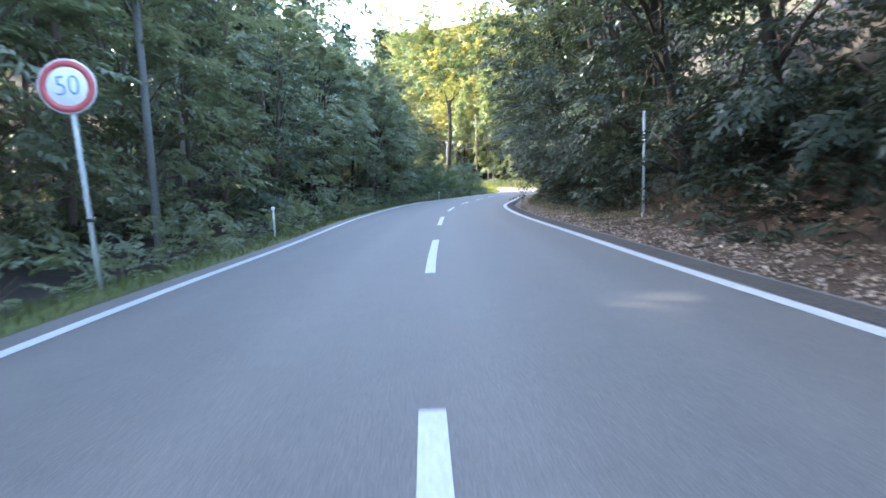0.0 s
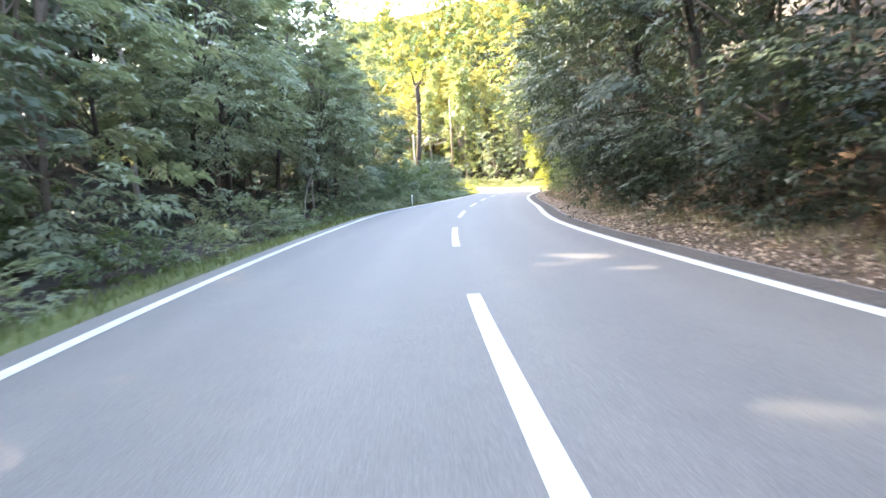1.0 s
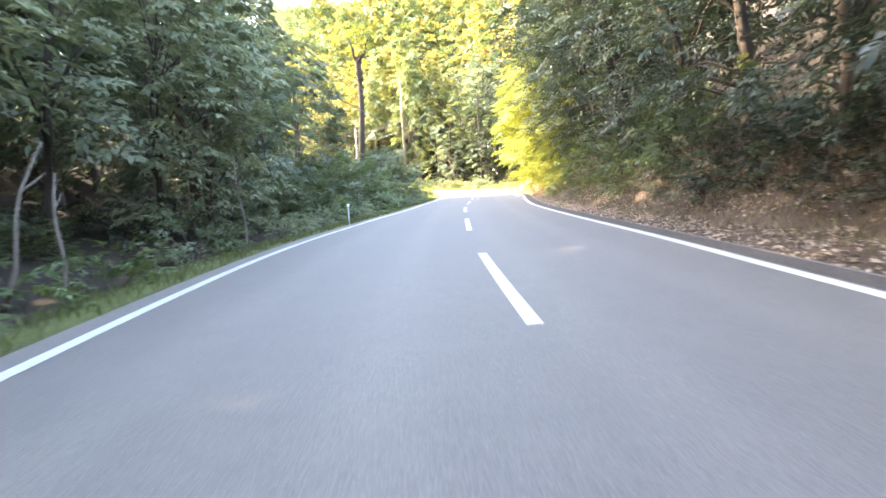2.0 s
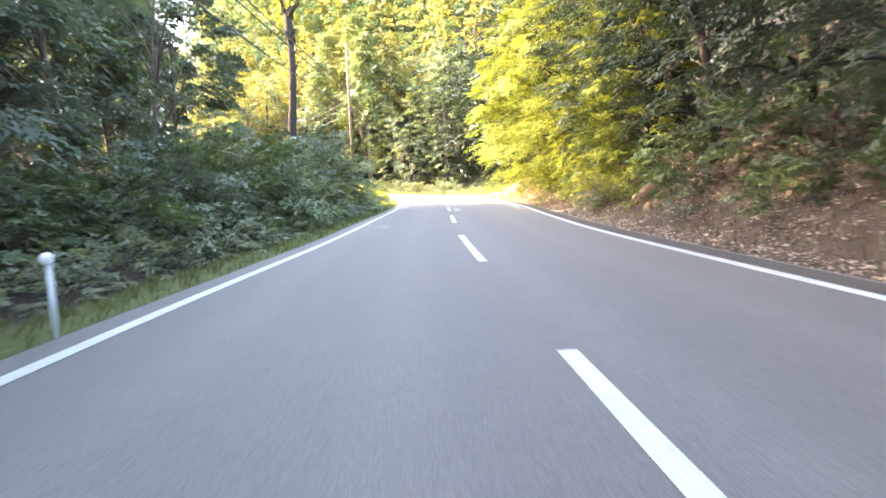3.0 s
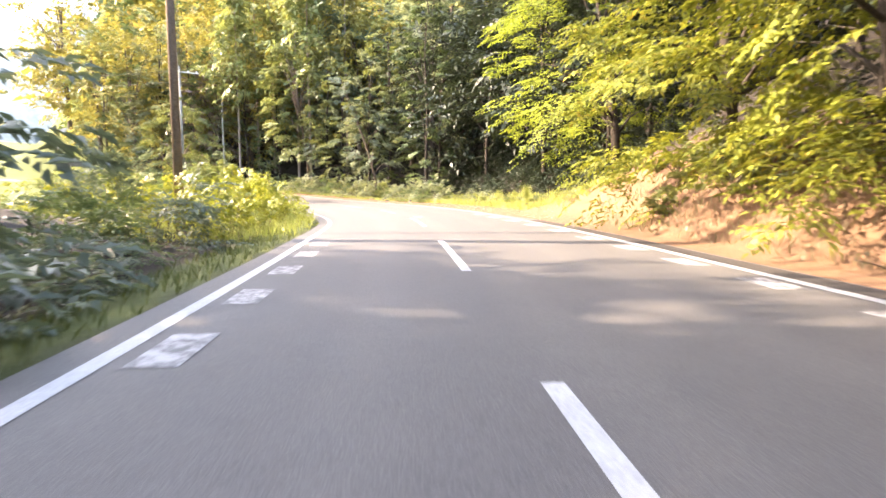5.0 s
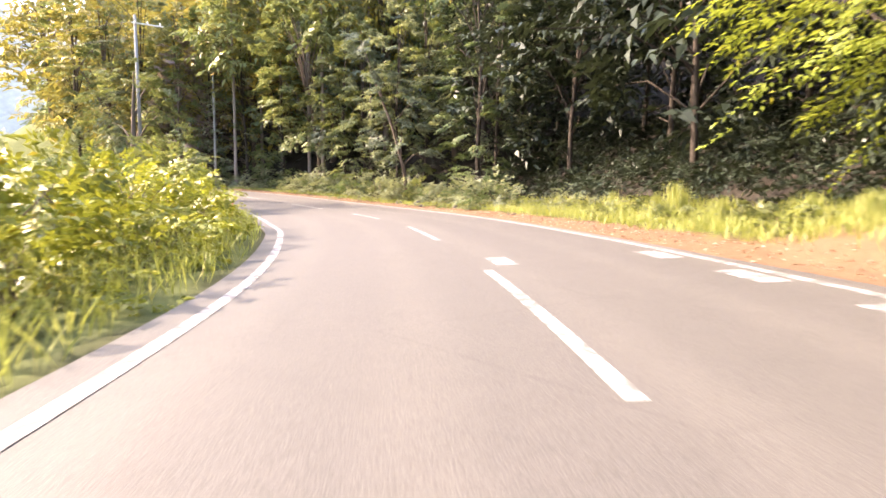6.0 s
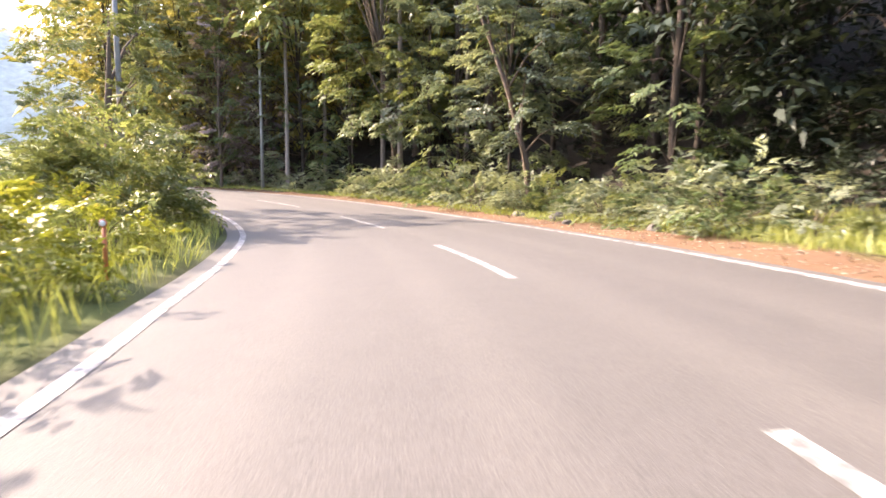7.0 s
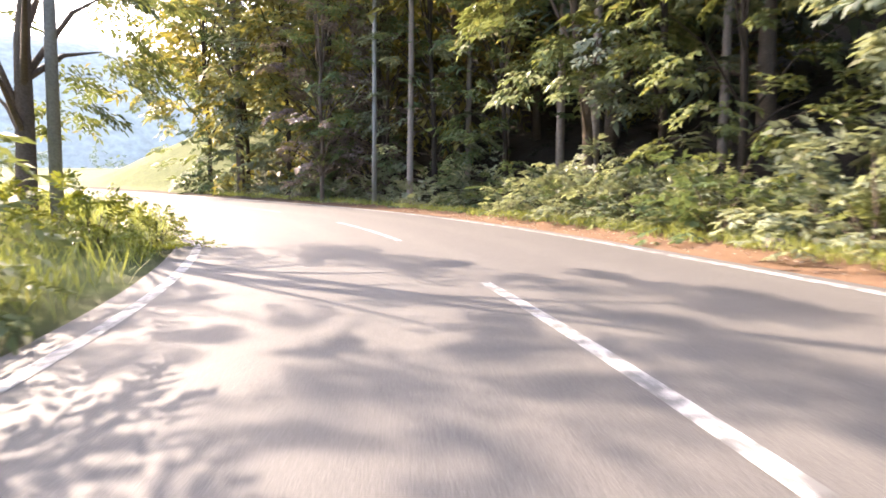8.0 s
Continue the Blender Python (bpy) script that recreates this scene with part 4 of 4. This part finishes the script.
def undergrowth(seed, count, y0, y1, e0, e1, side, mat, label):
    """Low leafy cover on the floor of a wood."""
    r = np.random.default_rng(seed)
    s = r.uniform(s_at(y0), s_at(y1), count)
    lx = np.stack([np.interp(s, ARC, LINE[:, k]) for k in range(4)] + [np.interp(s, ARC, RIGHT[:, k]) for k in range(2)], 1)
    d = side * (r.uniform(e0, e1, count) + (lx[:, 3] if side > 0 else lx[:, 2]))
    x, y = lx[:, 0] + d * lx[:, 4], lx[:, 1] + d * lx[:, 5]
    c = np.stack([x, y, ground_height(x, y) + r.uniform(0.05, 0.75, count)], 1)
    out = np.stack([*r.normal(0, 1, (2, count)), np.full(count, 0.4)], 1)
    v, q = foliage(r, c, r.uniform(0.4, 0.9, count), 16, 0.24, 0.1, 0.5, out)
    tagged(new("undergrowth", mesh_from("undergrowth", v, q, mat)), label, "undergrowth", kind="stuff")


undergrowth(201, 2300, -8, 90, 4.5, 26, -1, LEAF_DIMMED, "dark green undergrowth on the floor of the shaded wood")
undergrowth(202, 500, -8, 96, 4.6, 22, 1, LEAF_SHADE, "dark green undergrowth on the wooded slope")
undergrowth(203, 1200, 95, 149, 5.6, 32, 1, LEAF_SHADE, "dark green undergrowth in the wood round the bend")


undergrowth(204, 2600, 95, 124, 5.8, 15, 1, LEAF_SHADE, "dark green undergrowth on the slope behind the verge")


def far_woods(seed, count, x0, x1, y0, y1, mat, label, gap=14, tall=1.0):
    """The crowns of woods too far off to tell one tree from the next."""
    r = np.random.default_rng(seed)
    x, y = r.uniform(x0, x1, count), r.uniform(y0, y1, count)
    s, d, wl, wr = nearest(x, y)
    keep = np.abs(d) > gap
    x, y = x[keep], y[keep]
    n, per = len(x), 9
    h = r.uniform(9, 17, n) * tall
    z = ground_height(x, y)
    c = np.repeat(np.stack([x, y, z], 1), per, 0)
    t = np.tile(np.linspace(0.15, 1.0, per), n)
    a = r.uniform(0, 6.28, n * per)
    rad = np.repeat(h, per) * 0.22 * (1.15 - t) * 1.6
    c += np.stack([rad * np.cos(a), rad * np.sin(a), np.repeat(h, per) * t], 1)
    out = np.stack([np.cos(a), np.sin(a), 0.3 + 0 * a], 1)
    v, q = foliage(r, c, r.uniform(1.6, 2.8, n * per), 9, 1.3, 0.75, 0.7, out)
    tagged(new("far_woods", mesh_from("far_woods", v, q, mat)), label, "woods", kind="stuff")


far_woods(211, 190, -12, 90, 158, 230, LEAF_MID, "wooded hillside beyond the bend", 22)
far_woods(215, 210, -12, 60, 156, 240, LEAF_GOLD, "sunlit autumn-tinged woods on the hillside beyond the bend", 18)
far_woods(212, 50, 48, 120, -60, 150, LEAF_DARK, "wooded hillside above the cutting", 30)
far_woods(213, 50, -100, -26, -60, 90, LEAF_DARK, "wooded hillside above the shaded side", 30)
far_woods(216, 230, -36, -8, -10, 84, LEAF_DARK, "dense far trees in the depth of the shaded wood", 19, 1.35)
far_woods(214, 150, -330, -150, 60, 420, LEAF_DARK, "hazy wooded hills across the valley", 60)


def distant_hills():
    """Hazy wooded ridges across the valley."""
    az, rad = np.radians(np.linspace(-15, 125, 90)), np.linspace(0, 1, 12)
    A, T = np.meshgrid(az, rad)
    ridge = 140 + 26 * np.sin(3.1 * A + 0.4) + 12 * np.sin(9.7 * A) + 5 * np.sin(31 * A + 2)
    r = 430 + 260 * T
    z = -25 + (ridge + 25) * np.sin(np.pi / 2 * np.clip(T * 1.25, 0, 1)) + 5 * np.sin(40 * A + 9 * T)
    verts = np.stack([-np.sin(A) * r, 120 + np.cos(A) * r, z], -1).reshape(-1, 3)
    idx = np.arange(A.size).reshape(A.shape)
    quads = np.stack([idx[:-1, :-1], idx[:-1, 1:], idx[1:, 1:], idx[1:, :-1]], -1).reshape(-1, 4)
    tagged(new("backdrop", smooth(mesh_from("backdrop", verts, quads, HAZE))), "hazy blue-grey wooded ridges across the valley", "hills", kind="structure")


distant_hills()


# ---- grass, litter and weeds ----
def scatter_blades(name, seed, count, y0, y1, e0, e1, side, length, width, mat, label, flat=False):
    r = np.random.default_rng(seed)
    s = r.uniform(s_at(y0), s_at(y1), count)
    lx = np.stack([np.interp(s, ARC, LINE[:, k]) for k in range(4)] + [np.interp(s, ARC, RIGHT[:, k]) for k in range(2)], 1)
    e = r.uniform(0, 1, count) ** 0.8 * (e1 - e0) + e0
    d = side * (e + (lx[:, 3] if side > 0 else lx[:, 2]))
    x, y = lx[:, 0] + d * lx[:, 4], lx[:, 1] + d * lx[:, 5]
    keep = lumps(x, y, 0.9, seed) > r.uniform(-1.2, -0.3 if flat else 0.5, count)
    x, y = x[keep], y[keep]
    z = ground_height(x, y)
    base = np.stack([x, y, z + (0.012 if flat else -0.02)], 1)
    n = len(base)
    if flat:
        axis = np.stack([*r.normal(0, 1, (2, n)), r.normal(0, 0.15, n)], 1)
        normal = np.array([0, 0, 1.0]) + r.normal(0, 0.25, (n, 3))
    else:
        axis = np.stack([*r.normal(0, 0.28, (2, n)), np.ones(n)], 1)
        normal = np.stack([*r.normal(0, 1, (2, n)), np.full(n, 0.3)], 1)
    tagged(new(name, mesh_from(name, *leaves(r, base, axis, normal, length, width), mat)), label, name.replace("_", " "), kind="stuff")


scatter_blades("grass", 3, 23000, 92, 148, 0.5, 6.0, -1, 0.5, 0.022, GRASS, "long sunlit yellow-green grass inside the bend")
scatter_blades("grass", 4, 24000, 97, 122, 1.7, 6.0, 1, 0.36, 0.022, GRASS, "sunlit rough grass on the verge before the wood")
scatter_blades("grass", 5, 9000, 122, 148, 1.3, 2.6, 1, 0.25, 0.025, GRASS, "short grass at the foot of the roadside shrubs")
scatter_blades("grass", 6, 12000, -12, 93, 0.45, 2.0, -1, 0.2, 0.022, GRASS_SHADE, "short shaded grass along the road edge")
scatter_blades("leaf_litter", 8, 34000, -12, 82, 0.6, 3.4, 1, 0.095, 0.06, LITTER, "dry brown fallen leaves on the clay strip", True)
scatter_blades("dry_grass", 11, 14000, 14, 95, 1.3, 3.6, 1, 0.24, 0.025, DRY_GRASS, "dry straw-coloured grass and weeds on the bank")
scatter_blades("leaf_litter", 12, 11500, 40, 80, 3.0, 5.6, 1, 0.1, 0.06, LITTER, "dry brown leaves caught on the steep clay bank", True)
scatter_blades("dry_grass", 13, 7000, 40, 84, 2.4, 5.6, 1, 0.34, 0.02, DRY_GRASS, "dry stalks and roots hanging on the clay bank")
scatter_blades("leaf_litter", 9, 1400, 96, 140, 0.5, 1.8, 1, 0.08, 0.05, LITTER, "scattered dry leaves on the bare verge", True)


def grass_tuft(x, y, height, seed):
    """A clump of tall arching blades."""
    r = np.random.default_rng(seed)
    n = 170
    a, d = r.uniform(0, 6.28, n), np.abs(r.normal(0, 0.16, n))
    base = np.stack([d * np.cos(a), d * np.sin(a), np.full(n, -0.03)], 1)
    axis = np.stack([np.cos(a) * r.uniform(0.05, 0.5, n), np.sin(a) * r.uniform(0.05, 0.5, n), np.ones(n)], 1)
    normal = np.stack([np.cos(a), np.sin(a), np.full(n, 0.2)], 1)
    ob = tagged(new("grass_tuft", mesh_from("grass_tuft", *leaves(r, base, axis, normal, height, 0.03), GRASS)), "tall tuft of sunlit yellow-green grass on the verge", "grass tuft", "grass tufts")
    ob.matrix_world = pose(x, y, gz(x, y), 0, 0, 0)


for k, (y, e, h) in enumerate(((99.8, 3.0, 0.5), (101.5, 3.6, 0.55), (103.0, 4.6, 0.6), (104.5, 4.0, 0.6), (105.9, 3.4, 0.5), (107.2, 4.8, 0.85), (107.8, 4.3, 0.7), (108.3, 5.3, 0.95), (109.6, 4.0, 0.6), (110.5, 4.6, 0.7), (113.0, 4.2, 0.6), (116.0, 3.9, 0.55))):
    x, q = beside(y, e, 1)
    grass_tuft(x, q, h, 300 + k)


# ---- signs, posts, poles and cables ----
def revolve(profile, sides=20):
    """A turned solid from (radius, height) pairs."""
    ang = np.linspace(0, 2 * np.pi, sides, endpoint=False)
    verts = np.array([(r * math.cos(a), r * math.sin(a), z) for r, z in profile for a in ang])
    quads = [(i * sides + k, i * sides + (k + 1) % sides, (i + 1) * sides + (k + 1) % sides, (i + 1) * sides + k) for i in range(len(profile) - 1) for k in range(sides)]
    return verts, np.array(quads)


def turned(name, profile, mat, parent, m=None, label="", sides=20):
    ob = part(name, smooth(mesh_from(name, *revolve(profile, sides), mat)), parent, label)
    if m is not None:
        ob.matrix_local = m
    return ob


def text_mesh(body, size, mat, depth=0.002):
    cu = bpy.data.curves.new("digits", "FONT")
    cu.body, cu.size, cu.extrude, cu.align_x, cu.align_y, cu.offset = body, size, depth, "CENTER", "CENTER", -0.004
    tmp = bpy.data.objects.new("digits", cu)
    me = bpy.data.meshes.new_from_object(tmp)
    me.materials.clear()
    me.materials.append(mat)
    bpy.data.objects.remove(tmp)
    return me


def speed_sign(x, y, height, size):
    g = gz(x, y)
    ob = tagged(new("speed_limit_sign"), "round red-rimmed white 50 sign on a pale steel post", "road sign")
    ob.matrix_world = pose(x, y, g, 0, -2.6, 6)
    r = size / 2
    turned("post", [(0.001, -0.3), (0.038, -0.3), (0.038, height + r * 0.6), (0.03, height + r * 0.62), (0.001, height + r * 0.62)], STEEL, ob, label="pale weathered steel post")
    for z in (height - 0.2, height + 0.2):
        turned("clamp", [(0.045, -0.02), (0.05, -0.02), (0.05, 0.02), (0.045, 0.02)], STEEL, ob, pose(0, 0, z))
    turned("clamp", [(0.039, -0.03), (0.046, -0.03), (0.046, 0.03), (0.039, 0.03)], BLACK, ob, pose(0, 0, 1.05), "dark band on the post")
    face = pose(-0.0, -0.055, height, 90, 0, 0)
    disc = turned("disc", [(0.001, -0.01), (r, -0.01), (r + 0.004, 0.0), (r, 0.008), (0.001, 0.008)], WHITE, ob, face, "white enamelled disc", 48)
    turned("rim", [(r * 0.71, 0.009), (r * 0.71, 0.013), (r * 0.95, 0.013), (r * 0.95, 0.009)], RED, disc, label="broad red ring", sides=48)
    digits = part("digits", text_mesh("50", size * 0.52, BLUE), disc, "blue digits 50")
    digits.matrix_local = pose(0, 0, 0.014) @ Matrix.Diagonal((0.86, 1, 1, 1))
    return ob


speed_sign(-4.82, 8.85, 3.04, 0.8)


def delineator(x, y, height, head, mat, label):
    ob = tagged(new("delineator_post"), label, "roadside post", "delineators")
    ob.matrix_world = pose(x, y, gz(x, y), 0, 0, 0)
    turned("post", [(0.001, -0.2), (0.03, -0.2), (0.028, height - head), (0.001, height - head + 0.01)], mat, ob)
    h = turned("reflector", [(0.001, -0.015), (head * 0.9, -0.015), (head, 0.0), (head * 0.9, 0.015), (0.001, 0.015)], WHITE if mat is STEEL else mat, ob, pose(0, -0.03, height - head, 90, 0, 0), "round reflector head", 20)
    turned("lens", [(0.001, 0.017), (head * 0.7, 0.017), (head * 0.72, 0.012)], WHITE, h, label="pale reflector lens")


delineator(-4.07, 17.1, 0.95, 0.06, STEEL, "short white roadside post with a round reflector")
delineator(3.0, 54.2, 0.8, 0.06, STEEL, "short white roadside post with a round reflector")
delineator(16.0, 115.3, 0.85, 0.06, ORANGE, "short faded red roadside post with a round reflector")

snow = tagged(new("snow_pole"), "tall thin white marker pole on the clay verge", "marker pole")
snow.matrix_world = pose(6.4, 14.9, 0.04, 0.3, 0.4, 0)
turned("pole", [(0.001, -0.3), (0.035, -0.3), (0.035, 2.95), (0.001, 2.97)], STEEL, snow)
turned("cap", [(0.001, 0.05), (0.037, 0.045), (0.039, 0.0), (0.035, -0.01)], WHITE, snow, pose(0, 0, 2.95))
turned("collar", [(0.036, -0.08), (0.05, -0.08), (0.05, 0.1), (0.036, 0.1)], STEEL, snow, pose(0, 0, 0.15))


def utility_pole(x, y, height, radius, mat, arms, label, turn=0):
    ob = tagged(new("utility_pole"), label, "utility pole", "utility poles")
    ob.matrix_world = pose(x, y, gz(x, y), 0, 0, turn)
    turned("pole", [(0.001, -0.4), (radius, -0.4), (radius * 0.68, height), (0.001, height + 0.02)], mat, ob, sides=14)
    for z in arms:
        v, q = strip_box(1.8, 0.07, 0.075)
        arm = part("crossarm", flat_faced(mesh_from("crossarm", v, q, STEEL)), ob, "pale steel crossarm")
        arm.matrix_local = pose(0.7, -radius, z)
        for k in (-0.7, 0.0, 0.7):
            turned("insulator", [(0.001, 0.0), (0.03, 0.0), (0.05, 0.04), (0.03, 0.08), (0.05, 0.11), (0.001, 0.16)], WHITE, arm, pose(k, 0, 0.045), "white porcelain insulator", 10)
    return ob


def strip_box(w, d, h):
    v = np.array([(x * w / 2, y * d / 2, z * h / 2) for z in (-1, 1) for y in (-1, 1) for x in (-1, 1)], float)
    return v, np.array([(0, 2, 3, 1), (4, 5, 7, 6), (0, 1, 5, 4), (2, 6, 7, 3), (0, 4, 6, 2), (1, 3, 7, 5)])


utility_pole(-6.41, 14.6, 9.5, 0.105, CONCRETE, (), "plain grey utility pole at the edge of the wood")
utility_pole(12.0, 95.6, 13.5, 0.14, POLE_WOOD, (), "brown weathered wooden utility pole in the long grass", 15)
utility_pole(9.55, 132.4, 11.2, 0.13, CONCRETE, (10.7,), "grey utility pole with one pale crossarm", 15)


utility_pole(12.8, 146.8, 10.5, 0.12, CONCRETE, (), "slim pale grey utility pole before the wood")


def cable(a, b, sag, mat=None, thick=0.01):
    a, b = np.array(a, float), np.array(b, float)
    pts = [a + (b - a) * t - np.array([0, 0, 4 * sag * t * (1 - t)]) for t in np.linspace(0, 1, 22)]
    tagged(new("overhead_cable", smooth(mesh_from("overhead_cable", *tube(pts, np.full(22, thick), 5), mat or BLACK))), "pale grey overhead cable slung between poles" if mat else "thin black overhead cable slung between poles", "cable", "overhead cables")


A, B, C = (-6.35, 14.6, gz(-6.35, 14.6)), (12.1, 95.6, gz(12.1, 95.6)), (9.55, 132.4, gz(9.55, 132.4))
for da, za, zb, zc in ((0.0, 9.4, 9.7, 10.85), (0.05, 9.2, 9.2, 10.85), (0.1, 8.0, 8.0, 9.9)):
    cable((A[0] - 5.75 + da, A[1], A[2] + za), (B[0] + da, B[1], B[2] + zb), 1.2, None, 0.03)
    cable((B[0] + da, B[1], B[2] + zb), (C[0] + da, C[1], C[2] + zc), 0.6)
    cable((C[0] + da, C[1], C[2] + zc), (-30, 165, C[2] + zc + 3), 0.8)


for zb, zc in ((8.9, 10.2), (8.4, 9.6), (7.8, 9.0)):
    cable((B[0] - 0.1, B[1], B[2] + zb), (C[0], C[1], C[2] + zc), 0.25, CONCRETE, 0.008)


def dead_stem(x, y, height, lean, turn):
    pts = [np.array([lean * t + 0.08 * math.sin(7 * t), 0.05 * math.cos(5 * t), height * t - 0.15]) for t in np.linspace(0, 1, 8)]
    pieces = [tube(pts, np.linspace(0.045, 0.015, 8), 7), tube([pts[5], pts[5] + (0.35, 0.2, 0.3)], [0.018, 0.006], 5)]
    ob = tagged(new("dead_stem", smooth(mesh_from("dead_stem", *joined(pieces), BARK_PALE))), "pale bare dead stem leaning at the edge of the wood", "dead tree", "dead stems")
    ob.matrix_world = pose(x, y, gz(x, y), 0, 0, turn)


dead_stem(-2.6, 53.2, 3.4, 0.7, 10)
dead_stem(-0.4, 51.6, 3.0, -0.2, 40)
dead_stem(-3.0, 42.6, 2.7, 0.8, 20)
dead_stem(-2.4, 43.4, 2.2, 0.1, 60)


# ---- stones and fallen wood ----
def stone(x, y, size, seed, label, mat=ROCK):
    bm = bmesh.new()
    bmesh.ops.create_icosphere(bm, subdivisions=3, radius=1)
    for v in bm.verts:
        k = 1 + 0.35 * noise.noise(v.co * 1.3 + Vector((seed, 0, 0))) + 0.12 * noise.noise(v.co * 4 + Vector((0, seed, 0)))
        v.co = Vector((v.co.x * size[0], v.co.y * size[1], v.co.z * size[2])) * k
    me = bpy.data.meshes.new("stone")
    bm.to_mesh(me)
    bm.free()
    me.materials.append(mat)
    ob = tagged(new("stone", me), label, "stone", "stones by the road")
    ob.matrix_world = pose(x, y, gz(x, y) + size[2] * (0.3 if mat == ROCK else 0.05), 0, 0, seed * 47)


for k, (x, y, a) in enumerate(((25.6, 124.3, 0.36), (25.4, 122.9, 0.2), (24.9, 126.6, 0.24), (24.1, 129.6, 0.24), (26.8, 119.0, 0.2), (23.2, 131.6, 0.22), (25.3, 125.1, 0.16), (18.2, 67.5, 0.3), (19.2, 70.5, 0.4), (17.3, 64.6, 0.22))):
    s_, d_, wl_, wr_ = (float(v[0]) for v in nearest([x], [y]))
    x, y = beside(y, max(d_ - wr_, 1.3), 1) if y < 120 else (x + 0.35, y + 0.2)
    stone(x, y, (a, a * 0.8, a * 0.6), k + 1.3, "rough grey stone lying at the foot of the bank")
for k, (y, e, a) in enumerate(((64.2, 2.4, 0.4), (64.9, 2.2, 0.24), (63.3, 2.0, 0.2))):
    x, y = beside(y, e, 1)
    stone(x, y, (a, a * 0.7, a * 0.9), k + 3.7, "tan lump of clay fallen from the bank", CLAY_LUMP)


def fallen_branch(x, y, length, turn, seed):
    r = np.random.default_rng(seed)
    pts = [np.array([length * (t - 0.5), 0.12 * math.sin(3 * t + seed), 0.0]) for t in np.linspace(0, 1, 7)]
    pieces = [tube(pts, np.linspace(0.035, 0.012, 7), 6)]
    for k in (2, 3, 5):
        pieces.append(tube([pts[k], pts[k] + np.array([0.15, r.uniform(-0.3, 0.3), 0.08]), pts[k] + np.array([0.35, r.uniform(-0.5, 0.5), 0.14])], [0.014, 0.01, 0.004], 5))
    v, q = joined(pieces)
    a = radians(turn)
    wx, wy = x + v[:, 0] * math.cos(a) - v[:, 1] * math.sin(a), y + v[:, 0] * math.sin(a) + v[:, 1] * math.cos(a)
    v = np.stack([wx - x, wy - y, v[:, 2] + ground_height(wx, wy) - gz(x, y) + 0.02], 1)
    ob = tagged(new("fallen_branch", smooth(mesh_from("fallen_branch", v, q, BARK))), "dead brown branch lying in the leaf litter", "branch", "fallen branches")
    ob.location = (x, y, gz(x, y))


for k, (y, e, ln, tr) in enumerate(((9.5, 1.7, 1.5, 20), (24, 1.9, 1.3, 60), (33, 2.2, 1.0, 150), (57, 1.8, 1.4, 100), (79, 1.6, 1.6, 30), (84, 1.9, 1.2, 75), (113, 1.7, 1.0, 95))):
    x, q = beside(y, e, 1)
    fallen_branch(x, q, ln, tr, k + 1)
